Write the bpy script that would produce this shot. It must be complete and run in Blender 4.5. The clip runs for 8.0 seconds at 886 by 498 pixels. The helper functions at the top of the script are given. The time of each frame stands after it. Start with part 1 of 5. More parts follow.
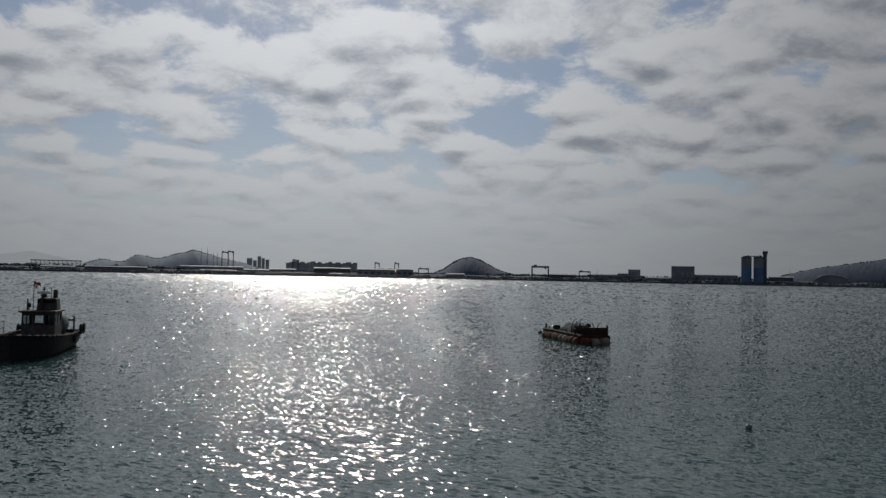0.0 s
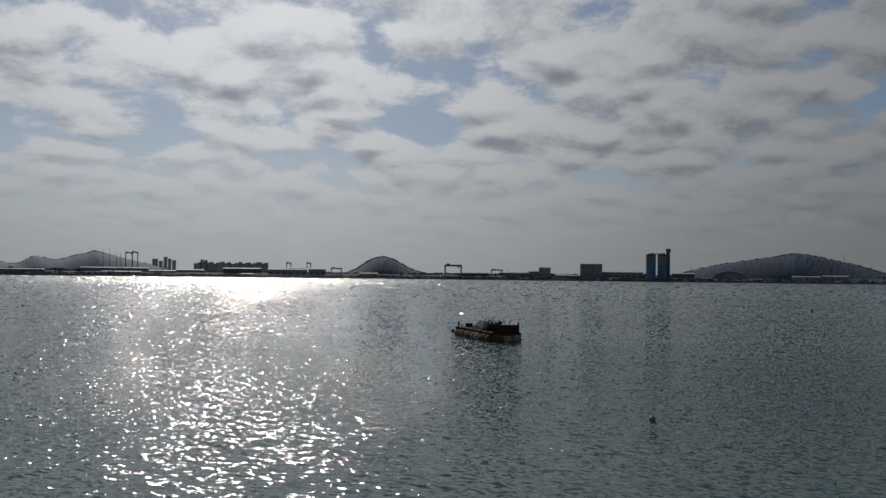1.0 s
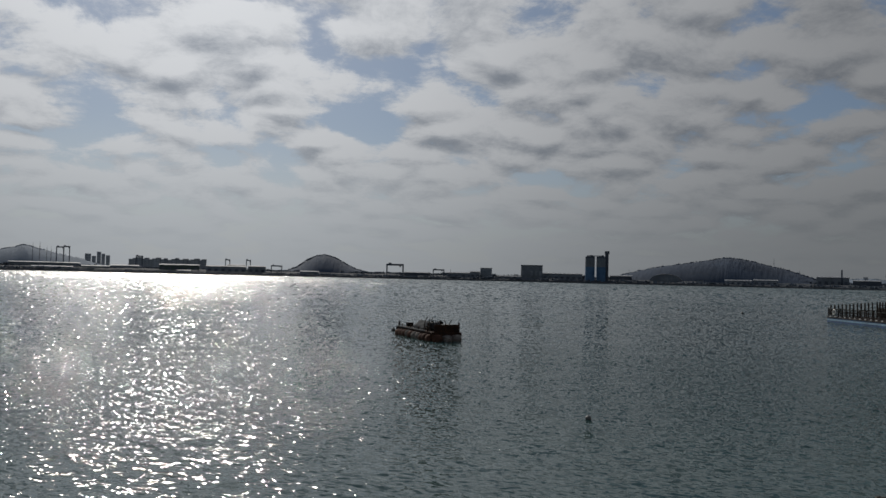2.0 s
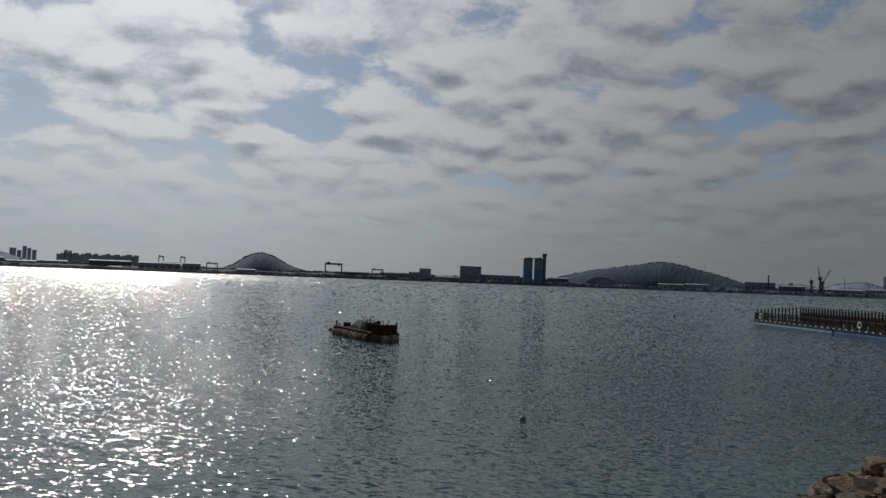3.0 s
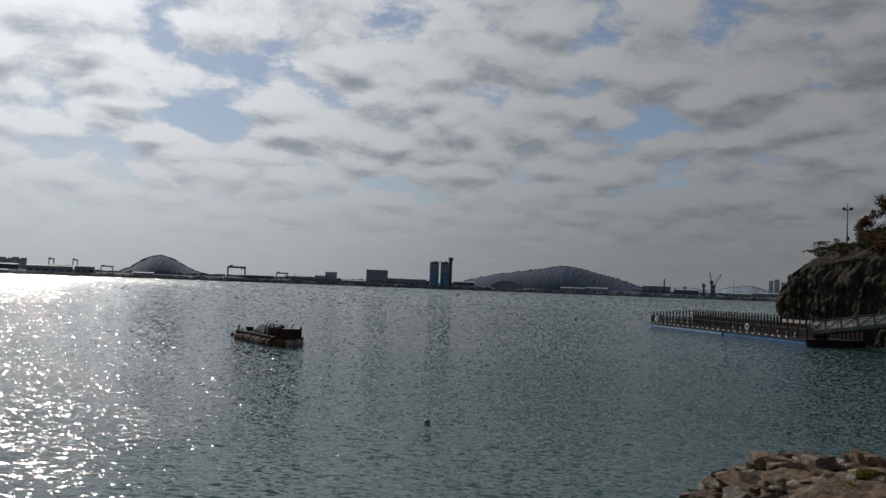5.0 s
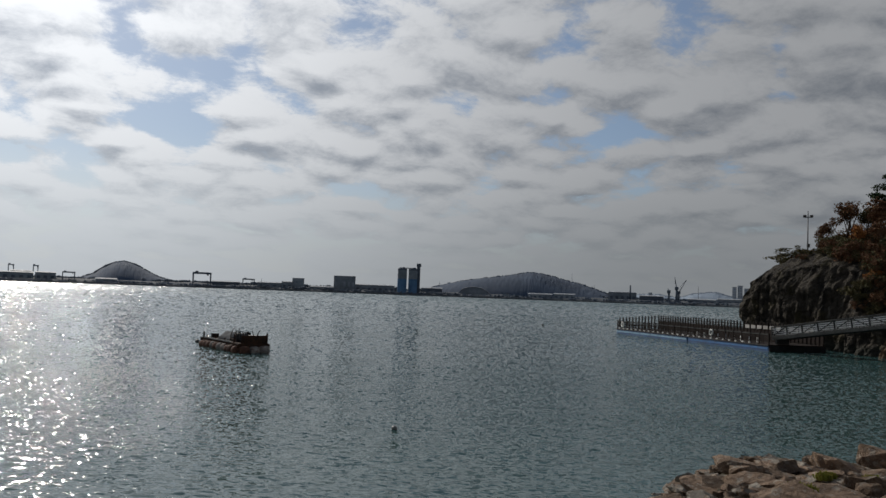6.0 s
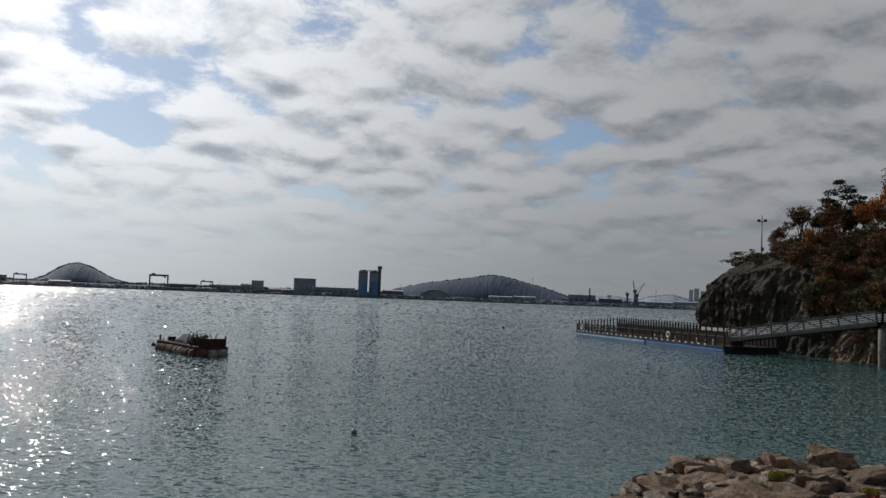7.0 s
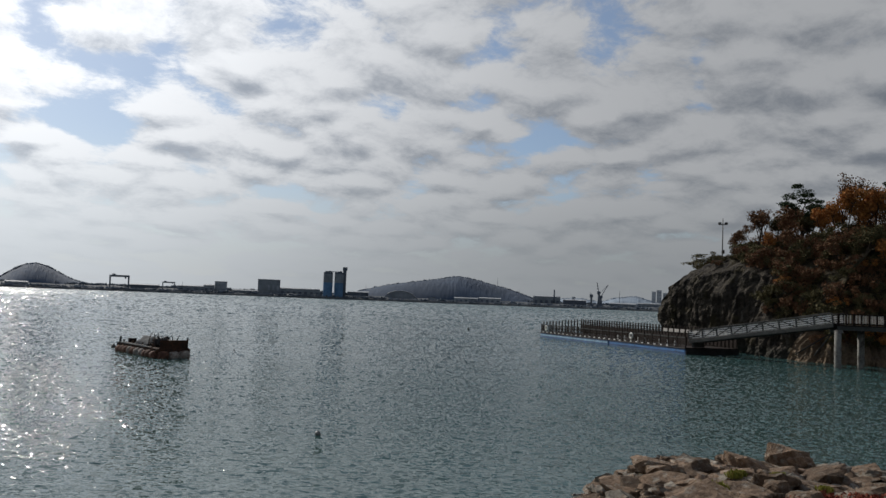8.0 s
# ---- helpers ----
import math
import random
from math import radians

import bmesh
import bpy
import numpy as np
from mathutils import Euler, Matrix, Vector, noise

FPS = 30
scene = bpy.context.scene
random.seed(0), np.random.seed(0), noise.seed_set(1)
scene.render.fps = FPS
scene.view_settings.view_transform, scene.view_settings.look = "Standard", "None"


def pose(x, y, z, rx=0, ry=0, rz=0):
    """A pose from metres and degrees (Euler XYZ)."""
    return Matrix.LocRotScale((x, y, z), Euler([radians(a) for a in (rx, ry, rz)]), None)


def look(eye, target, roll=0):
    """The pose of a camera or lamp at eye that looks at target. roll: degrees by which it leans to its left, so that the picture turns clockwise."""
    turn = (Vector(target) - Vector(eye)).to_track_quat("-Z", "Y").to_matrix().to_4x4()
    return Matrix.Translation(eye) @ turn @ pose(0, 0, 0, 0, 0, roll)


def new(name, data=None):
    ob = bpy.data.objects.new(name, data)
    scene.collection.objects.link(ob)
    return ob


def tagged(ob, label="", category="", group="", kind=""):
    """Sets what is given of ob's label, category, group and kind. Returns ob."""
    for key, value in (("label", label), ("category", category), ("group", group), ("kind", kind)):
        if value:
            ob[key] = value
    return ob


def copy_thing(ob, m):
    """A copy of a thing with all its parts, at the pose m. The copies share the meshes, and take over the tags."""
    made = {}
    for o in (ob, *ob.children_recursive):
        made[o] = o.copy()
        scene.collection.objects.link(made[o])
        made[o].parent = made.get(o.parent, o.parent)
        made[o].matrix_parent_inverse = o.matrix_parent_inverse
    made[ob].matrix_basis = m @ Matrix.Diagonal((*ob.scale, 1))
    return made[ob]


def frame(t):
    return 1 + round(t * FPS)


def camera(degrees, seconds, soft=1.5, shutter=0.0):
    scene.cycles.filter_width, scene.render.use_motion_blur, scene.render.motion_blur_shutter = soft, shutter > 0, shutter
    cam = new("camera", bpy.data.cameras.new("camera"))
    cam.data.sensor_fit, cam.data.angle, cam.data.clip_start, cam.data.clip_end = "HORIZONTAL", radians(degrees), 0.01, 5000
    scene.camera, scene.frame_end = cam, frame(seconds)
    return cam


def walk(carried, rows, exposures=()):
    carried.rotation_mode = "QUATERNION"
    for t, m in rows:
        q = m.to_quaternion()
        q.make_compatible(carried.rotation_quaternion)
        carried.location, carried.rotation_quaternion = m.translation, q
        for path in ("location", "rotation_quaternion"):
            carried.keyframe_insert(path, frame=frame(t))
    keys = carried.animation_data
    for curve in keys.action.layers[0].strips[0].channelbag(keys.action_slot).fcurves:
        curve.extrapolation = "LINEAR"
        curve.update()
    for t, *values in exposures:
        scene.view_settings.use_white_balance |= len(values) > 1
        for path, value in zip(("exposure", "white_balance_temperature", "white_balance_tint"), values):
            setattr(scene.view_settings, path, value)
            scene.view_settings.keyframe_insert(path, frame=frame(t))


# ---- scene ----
# The camera stands on the quay and pans to its right.
EYE = 5.0
cam = camera(57.8, 8.0)
TURNS = [
    (0.0, 0.00, 1.97, 1.14), (0.5, -3.01, 1.99, 0.80), (1.0, -6.19, 2.00, 0.63), (1.5, -8.28, 2.00, 0.90),
    (3.0, -14.64, 2.19, 2.13), (3.5, -16.69, 2.28, 2.22), (4.0, -18.89, 2.38, 2.15), (4.5, -20.25, 2.49, 2.15),
    (6.0, -23.55, 3.22, 2.12), (6.5, -24.97, 3.41, 2.15), (7.0, -26.32, 3.51, 2.14), (7.5, -27.64, 3.65, 2.22),
    (8.0, -28.77, 3.70, 2.21),
]


ARM = 0.45                          # the camera is held at arm's length and swings round the body


def facing(yaw, pitch, roll):
    a, b = radians(-yaw), radians(pitch)
    mid = radians(24.0)
    eye = Vector((ARM * (math.sin(a) - math.sin(mid)), ARM * (math.cos(a) - math.cos(mid)), EYE))
    return look(eye, eye + Vector((math.sin(a) * math.cos(b), math.cos(a) * math.cos(b), math.sin(b))) * 100, roll)


walk(cam, [(t, facing(y, p, r)) for t, y, p, r in TURNS],
     exposures=[(0.0, -0.98), (1.5, -0.98), (3.0, -0.88), (4.5, -0.68), (6.0, -0.38), (8.0, -0.10)])

# ---- light ----
SUN_AZ, SUN_EL = -9.0, 31.0        # degrees to the right of +y, degrees up
sun = new("sun", bpy.data.lights.new("sun", "SUN"))
sun.data.energy, sun.data.angle, sun.data.color = 4.6, radians(0.6), (1.0, 0.94, 0.86)
a, b = radians(SUN_AZ), radians(SUN_EL)
SUN_DIR = Vector((math.sin(a) * math.cos(b), math.cos(a) * math.cos(b), math.sin(b)))
sun.matrix_world = look(SUN_DIR * 200, (0, 0, 0))


class Graph:
    """Short hand for node trees."""

    def __init__(self, tree):
        self.tree = tree
        tree.nodes.clear()

    def add(self, kind, inputs=None, operation="", clamped=False):
        node = self.tree.nodes.new(kind)
        if operation:
            node.operation = operation
        if clamped:
            node.use_clamp = True
        for key, value in (inputs or {}).items():
            if isinstance(value, bpy.types.NodeSocket):
                self.tree.links.new(value, node.inputs[key])
            else:
                node.inputs[key].default_value = value
        return node

    def math(self, op, x, y=0.0, z=0.0, clamp=False):
        return self.add("ShaderNodeMath", {0: x, 1: y, 2: z}, operation=op, clamped=clamp).outputs[0]

    def ramp(self, x, lo, hi, to_lo=0.0, to_hi=1.0):
        node = self.add("ShaderNodeMapRange")
        node.interpolation_type = "SMOOTHSTEP"
        if lo > hi:
            lo, hi, to_lo, to_hi = hi, lo, to_hi, to_lo
        self.tree.links.new(x, node.inputs["Value"])
        for key, value in (("From Min", lo), ("From Max", hi), ("To Min", to_lo), ("To Max", to_hi)):
            node.inputs[key].default_value = value
        return node.outputs[0]

    def mix(self, fac, c1, c2, blend="MIX"):
        node = self.add("ShaderNodeMix")
        node.data_type, node.blend_type = "RGBA", blend
        for key, value in ((0, fac), (6, c1), (7, c2)):
            if isinstance(value, bpy.types.NodeSocket):
                self.tree.links.new(value, node.inputs[key])
            else:
                node.inputs[key].default_value = value if key == 0 else (*value[:3], 1.0)
        return node.outputs[2]

    def noise(self, vector, scale, detail=4.0, rough=0.55, distortion=0.0):
        return self.add("ShaderNodeTexNoise", {"Vector": vector, "Scale": scale, "Detail": detail, "Roughness": rough,
                                               "Distortion": distortion}).outputs[0]


def build_sky():
    world = bpy.data.worlds.new("sky")
    scene.world = world
    world.use_nodes = True
    g = Graph(world.node_tree)
    d = g.add("ShaderNodeTexCoord").outputs["Generated"]
    s = g.add("ShaderNodeSeparateXYZ", {0: d})
    x, y, z = s.outputs
    up = g.math("MAXIMUM", z, 0.0)
    az = g.math("MULTIPLY", g.math("ARCTAN2", x, y), 57.2958)
    el = g.math("MULTIPLY", g.math("ARCSINE", z), 57.2958)
    # clear sky
    sky = g.add("ShaderNodeTexSky")
    sky.sky_type, sky.sun_disc, sky.sun_elevation, sky.sun_rotation = "NISHITA", False, radians(SUN_EL), radians(SUN_AZ)
    sky.air_density, sky.dust_density, sky.ozone_density = 1.0, 0.35, 1.5
    blue = g.mix(1.0, sky.outputs[0], (0.084, 0.088, 0.096), "MULTIPLY")
    # cloud layer, seen in perspective
    low = g.math("ADD", up, 0.27)
    plane = g.add("ShaderNodeCombineXYZ", {0: g.math("DIVIDE", x, low), 1: g.math("DIVIDE", y, low), 2: 0.0}).outputs[0]
    warp = g.add("ShaderNodeTexNoise", {"Vector": plane, "Scale": 3.2, "Detail": 3.0}).outputs["Color"]
    warp = g.add("ShaderNodeVectorMath", {0: warp, 1: (0.5, 0.5, 0.5)}, operation="SUBTRACT").outputs[0]
    plane = g.add("ShaderNodeVectorMath", {0: plane, 1: g.add("ShaderNodeVectorMath", {0: warp, 1: (0.13, 0.13, 0.0)}, operation="MULTIPLY").outputs[0]}, operation="ADD").outputs[0]

    def layer(vector, detail):
        big = g.noise(vector, 2.0, 2.0, 0.5)
        fine = g.noise(vector, 7.5, detail, 0.66)
        cell = g.add("ShaderNodeTexVoronoi", {"Vector": vector, "Scale": 6.6})
        cell.feature = "SMOOTH_F1"
        cell.inputs["Smoothness"].default_value = 0.6
        puff = g.math("MULTIPLY", g.math("SUBTRACT", 0.42, cell.outputs["Distance"]), 0.60)
        mass = g.math("ADD", g.math("MULTIPLY", g.math("SUBTRACT", big, 0.5), 0.50), g.math("MULTIPLY", g.math("SUBTRACT", fine, 0.5), 0.74))
        return g.math("ADD", mass, puff)

    # large banks and openings: azimuth, elevation, their spreads, strength
    spread = None
    for a0, e0, sa, se, amp in SKY_FORMS:
        qa = g.math("POWER", g.math("ABSOLUTE", g.math("DIVIDE", g.math("SUBTRACT", az, a0), sa)), 2.0)
        qe = g.math("POWER", g.math("ABSOLUTE", g.math("DIVIDE", g.math("SUBTRACT", el, e0), se)), 2.0)
        lump = g.math("MULTIPLY", g.math("EXPONENT", g.math("MULTIPLY", g.math("ADD", qa, qe), -1.0)), amp)
        spread = lump if spread is None else g.math("ADD", spread, lump)
    soft = layer(plane, 6.0)
    above = layer(g.add("ShaderNodeVectorMath", {0: plane, "Scale": 0.962}, operation="SCALE").outputs[0], 6.0)
    # overhead the bank breaks up
    dens = g.math("ADD", g.math("ADD", layer(plane, 9.0), spread), g.ramp(el, 21.0, 40.0, 0.145, -0.04))
    cover = g.ramp(dens, -0.10, 0.08)
    # sunlit tops and thin edges against grey bases
    top = g.math("MULTIPLY", g.math("SUBTRACT", soft, above), 3.0)
    lit = g.math("ADD", g.math("SUBTRACT", top, g.math("MULTIPLY", dens, 0.55)), 0.66)
    lit = g.ramp(lit, -0.62, 1.02)
    # nearness to the sun brightens thin cloud and haze
    near = g.add("ShaderNodeVectorMath", {0: d, 1: SUN_DIR}, operation="DOT_PRODUCT").outputs["Value"]
    glow = g.math("POWER", g.math("MAXIMUM", near, 0.0), 7.0)

    def shade(base, gain, tint):
        level = g.math("ADD", base, g.math("MULTIPLY", glow, gain))
        return g.mix(1.0, tint, g.add("ShaderNodeCombineColor", {0: level, 1: level, 2: level}).outputs[0], "MULTIPLY")

    cloud = g.mix(lit, shade(0.18, 0.52, (0.885, 0.985, 1.14)), shade(0.40, 1.20, (0.97, 0.995, 1.03)))
    blue = g.mix(0.36, blue, shade(0.24, 0.60, (0.90, 1.0, 1.12)))
    sky_all = g.mix(g.math("MULTIPLY", cover, 0.97), blue, cloud)
    # towards the horizon the clouds close into haze
    sky_all = g.mix(g.ramp(el, 11.0, 1.5, 0.0, 0.93), sky_all, shade(0.27, 1.20, (0.935, 1.0, 1.06)))
    bg = g.add("ShaderNodeBackground", {"Color": sky_all, "Strength": 1.0})
    out = g.add("ShaderNodeOutputWorld")
    g.tree.links.new(bg.outputs[0], out.inputs[0])


SKY_FORMS = [
    (-27, 17, 7, 3.5, -0.22), (-15.5, 12.5, 2.5, 2.4, -0.14), (4.5, 11.3, 3.2, 1.3, -0.21), (7.3, 13.8, 1.2, 1.8, -0.13), (-4.8, 9.2, 1.8, 1.3, -0.18),
    (20.5, 13.4, 3.2, 0.5, -0.18), (35, 11.1, 3.2, 0.8, -0.20), (26.5, 20.2, 2.6, 1.6, -0.17), (46.4, 17.2, 1.2, 0.8, -0.12), (-26, 8.5, 5, 2, -0.12),
    (-22.7, 12.2, 3.6, 1.9, 0.22), (-6, 14.8, 6.0, 1.8, 0.14), (12.5, 15.5, 3.5, 2.5, 0.18), (25, 15.1, 3.2, 0.9, 0.16), (53, 13, 11, 9, 0.26),
    (15, 9.8, 9, 1.6, 0.13), (-8, 11.5, 4.5, 1.5, 0.10), (38, 15, 6, 3, 0.12), (31, 9, 8, 2, 0.10),
]
build_sky()


# ---- materials ----
def material(name):
    m = bpy.data.materials.new(name)
    m.use_nodes = True
    return m, Graph(m.node_tree)


def finish(g, color, rough, metal=0.0, normal=None, **more):
    ins = {"Base Color": color if isinstance(color, bpy.types.NodeSocket) else (*color, 1.0), "Roughness": rough, "Metallic": metal}
    if normal is not None:
        ins["Normal"] = normal
    ins.update(more)
    bsdf = g.add("ShaderNodeBsdfPrincipled", ins)
    out = g.add("ShaderNodeOutputMaterial")
    g.tree.links.new(bsdf.outputs[0], out.inputs[0])


def worn(name, c1, c2, rough=0.75, metal=0.0, grain=14.0, patch=1.3, bump=0.25, depth=0.02, stain=None, stain_at=0.6, vary=0.25):
    """A worn surface: fine grain between two colours, broad patches, optional stains, a fine relief, and a shift for each object."""
    m, g = material(name)
    p = g.add("ShaderNodeNewGeometry").outputs["Position"]
    fine, broad = g.noise(p, grain, 6.0, 0.6), g.noise(p, patch, 5.0, 0.6)
    color = g.mix(g.ramp(fine, 0.35, 0.66), c1, c2)
    color = g.mix(g.ramp(broad, 0.38, 0.70, 0.0, 0.55), color, tuple(0.55 * c for c in c1))
    if stain:
        color = g.mix(g.ramp(g.noise(p, patch * 2.3, 8.0, 0.68), stain_at - 0.06, stain_at + 0.05), color, stain)
    chance = g.add("ShaderNodeObjectInfo").outputs["Random"]
    level = g.math("ADD", 1.0 - vary / 2, g.math("MULTIPLY", chance, vary))
    color = g.mix(1.0, color, g.add("ShaderNodeCombineColor", {0: level, 1: level, 2: level}).outputs[0], "MULTIPLY")
    normal = g.add("ShaderNodeBump", {"Height": g.noise(p, grain * 0.6, 8.0, 0.65), "Strength": bump, "Distance": depth}).outputs[0]
    finish(g, color, g.ramp(fine, 0.3, 0.7, max(0.05, rough - 0.12), min(1.0, rough + 0.12)), metal, normal, **{"Specular IOR Level": 0.5 if rough < 0.7 else 0.12})
    return m


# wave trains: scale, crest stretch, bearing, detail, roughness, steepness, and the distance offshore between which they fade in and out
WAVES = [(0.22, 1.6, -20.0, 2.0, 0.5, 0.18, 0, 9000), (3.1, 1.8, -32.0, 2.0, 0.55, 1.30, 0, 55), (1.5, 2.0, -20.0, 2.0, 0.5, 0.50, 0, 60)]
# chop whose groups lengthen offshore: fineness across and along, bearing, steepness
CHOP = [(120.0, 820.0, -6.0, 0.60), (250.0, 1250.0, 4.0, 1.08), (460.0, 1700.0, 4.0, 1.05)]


def water_material():
    m, g = material("sea_water")
    p = g.add("ShaderNodeNewGeometry").outputs["Position"]
    s = g.add("ShaderNodeSeparateXYZ", {0: p})
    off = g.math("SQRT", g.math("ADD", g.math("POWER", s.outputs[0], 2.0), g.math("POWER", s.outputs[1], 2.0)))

    def slopes(scale, stretch, turn, detail, rough, size, start, end, where=None):
        node = g.add("ShaderNodeMapping", {"Vector": where or p, "Rotation": (0, 0, radians(turn)), "Scale": (1.0, 1.0 / stretch, 1.0)})
        node.vector_type = "TEXTURE"
        v = node.outputs[0]
        c = g.add("ShaderNodeTexNoise", {"Vector": v, "Scale": scale, "Detail": detail, "Roughness": rough, "Distortion": 0.35}).outputs["Color"]
        c = g.add("ShaderNodeVectorMath", {0: c, 1: (0.5, 0.5, 0.5)}, operation="SUBTRACT").outputs[0]
        c = g.add("ShaderNodeVectorMath", {0: c, 1: (size * 1.05, size, 0.0)}, operation="MULTIPLY").outputs[0]
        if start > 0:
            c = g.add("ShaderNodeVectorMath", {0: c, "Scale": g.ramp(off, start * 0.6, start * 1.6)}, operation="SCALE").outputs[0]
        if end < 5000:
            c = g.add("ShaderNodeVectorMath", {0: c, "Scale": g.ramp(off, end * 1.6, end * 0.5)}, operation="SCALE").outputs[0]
        return c

    gust = g.noise(g.add("ShaderNodeMapping", {"Vector": p, "Scale": (0.35, 1.0, 1.0)}).outputs[0], 0.030, 4.0, 0.6)
    calm = g.ramp(gust, 0.36, 0.62, 0.75, 1.1)
    total = None
    for layer in WAVES:
        one = slopes(*layer)
        total = one if total is None else g.add("ShaderNodeVectorMath", {0: total, 1: one}, operation="ADD").outputs[0]
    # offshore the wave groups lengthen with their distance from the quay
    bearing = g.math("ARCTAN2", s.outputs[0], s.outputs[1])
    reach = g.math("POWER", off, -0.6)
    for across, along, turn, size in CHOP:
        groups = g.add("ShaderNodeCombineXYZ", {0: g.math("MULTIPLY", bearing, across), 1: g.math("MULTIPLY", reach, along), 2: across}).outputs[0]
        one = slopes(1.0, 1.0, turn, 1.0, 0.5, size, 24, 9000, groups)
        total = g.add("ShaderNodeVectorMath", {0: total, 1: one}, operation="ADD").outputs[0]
    total = g.add("ShaderNodeVectorMath", {0: total, "Scale": calm}, operation="SCALE").outputs[0]
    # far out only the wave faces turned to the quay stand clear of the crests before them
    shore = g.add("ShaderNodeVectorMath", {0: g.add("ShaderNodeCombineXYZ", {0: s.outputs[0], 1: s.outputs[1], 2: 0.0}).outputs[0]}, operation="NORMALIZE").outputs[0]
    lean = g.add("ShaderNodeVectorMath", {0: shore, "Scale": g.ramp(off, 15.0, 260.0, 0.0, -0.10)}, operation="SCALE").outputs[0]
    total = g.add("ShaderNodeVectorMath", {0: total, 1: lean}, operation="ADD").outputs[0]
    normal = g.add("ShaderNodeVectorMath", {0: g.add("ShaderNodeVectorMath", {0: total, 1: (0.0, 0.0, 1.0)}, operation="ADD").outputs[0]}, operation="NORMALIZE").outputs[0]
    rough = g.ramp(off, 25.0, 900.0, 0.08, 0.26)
    body = g.mix(g.ramp(gust, 0.3, 0.7), (0.028, 0.064, 0.064), (0.038, 0.078, 0.076))
    finish(g, body, rough, 0.0, normal, IOR=1.33)
    return m


def cliff_material():
    """Dark weathered granite: water streaks down the face, lichen patches, a wet tide band."""
    m, g = material("cliff_rock")
    p = g.add("ShaderNodeNewGeometry").outputs["Position"]
    z = g.add("ShaderNodeSeparateXYZ", {0: p}).outputs[2]
    fine, broad = g.noise(p, 2.4, 8.0, 0.65), g.noise(p, 0.33, 5.0, 0.6)
    streak = g.noise(g.add("ShaderNodeMapping", {"Vector": p, "Scale": (0.75, 0.75, 0.055)}).outputs[0], 1.2, 6.0, 0.62)
    color = g.mix(g.ramp(fine, 0.36, 0.66), (0.031, 0.027, 0.022), (0.062, 0.053, 0.041))
    color = g.mix(g.ramp(streak, 0.46, 0.62), color, (0.018, 0.016, 0.014))
    color = g.mix(g.ramp(streak, 0.40, 0.28), color, (0.125, 0.112, 0.095))
    color = g.mix(g.ramp(broad, 0.52, 0.66, 0.0, 0.7), color, (0.045, 0.038, 0.018))
    tide = g.ramp(g.math("ADD", z, g.math("MULTIPLY", fine, 1.2)), 1.9, 1.3)
    color = g.mix(tide, color, (0.035, 0.034, 0.028))
    normal = g.add("ShaderNodeBump", {"Height": g.math("ADD", fine, streak), "Strength": 0.9, "Distance": 0.35}).outputs[0]
    finish(g, color, 0.9, 0.0, normal, **{"Specular IOR Level": 0.1})
    return m


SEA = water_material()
ROCK = cliff_material()
OCHRE = worn("ochre_rock", (0.115, 0.084, 0.056), (0.19, 0.145, 0.098), 0.9, grain=3.0, patch=0.4, bump=0.6, depth=0.15, stain=(0.10, 0.085, 0.07), stain_at=0.6)
STONE = worn("boulder_stone", (0.115, 0.078, 0.053), (0.22, 0.158, 0.112), 0.95, grain=8.0, patch=2.4, bump=1.0, depth=0.14, stain=(0.20, 0.175, 0.145), stain_at=0.58, vary=0.9)
STONE_GREY = worn("grey_boulder_stone", (0.165, 0.148, 0.126), (0.31, 0.28, 0.235), 0.95, grain=8.0, patch=2.2, bump=1.0, depth=0.14, stain=(0.17, 0.11, 0.07), stain_at=0.57, vary=0.6)
EARTH = worn("dark_earth", (0.026, 0.022, 0.014), (0.055, 0.045, 0.026), 0.95, grain=3.0, bump=0.8, depth=0.12)
CONCRETE = worn("concrete", (0.30, 0.30, 0.29), (0.42, 0.41, 0.39), 0.85, grain=9.0, patch=0.7, bump=0.3, stain=(0.16, 0.15, 0.14), stain_at=0.63)
RUST = worn("rusty_steel", (0.030, 0.018, 0.013), (0.075, 0.036, 0.021), 0.9, 0.0, grain=9.0, patch=1.5, bump=0.5, depth=0.01, stain=(0.02, 0.016, 0.014), stain_at=0.55)
DARK_STEEL = worn("dark_steel", (0.030, 0.030, 0.032), (0.06, 0.058, 0.055), 0.6, 0.5, grain=12.0, bump=0.2)
FOAM = worn("weathered_foam_float", (0.17, 0.155, 0.14), (0.30, 0.28, 0.25), 0.9, grain=7.0, patch=2.2, bump=0.5, stain=(0.10, 0.055, 0.04), stain_at=0.56, vary=0.6)
ORANGE_FOAM = worn("orange_stained_float", (0.075, 0.036, 0.026), (0.15, 0.085, 0.06), 0.9, grain=7.0, patch=2.2, bump=0.5, stain=(0.05, 0.028, 0.02), stain_at=0.56, vary=0.6)
TARP = worn("blue_grey_tarpaulin", (0.035, 0.042, 0.047), (0.07, 0.078, 0.084), 0.9, grain=4.0, patch=1.5, bump=0.6, depth=0.05)
BLACK_RUBBER = worn("black_rubber", (0.012, 0.012, 0.012), (0.03, 0.03, 0.03), 0.8, grain=20.0)
HULL_PAINT = worn("dark_hull_paint", (0.010, 0.012, 0.014), (0.022, 0.024, 0.027), 0.75, grain=4.0, patch=0.8, stain=(0.045, 0.022, 0.014), stain_at=0.66)
CABIN_PAINT = worn("weathered_cabin_paint", (0.055, 0.055, 0.055), (0.10, 0.10, 0.098), 0.7, grain=6.0, patch=1.4, stain=(0.07, 0.045, 0.035), stain_at=0.6)
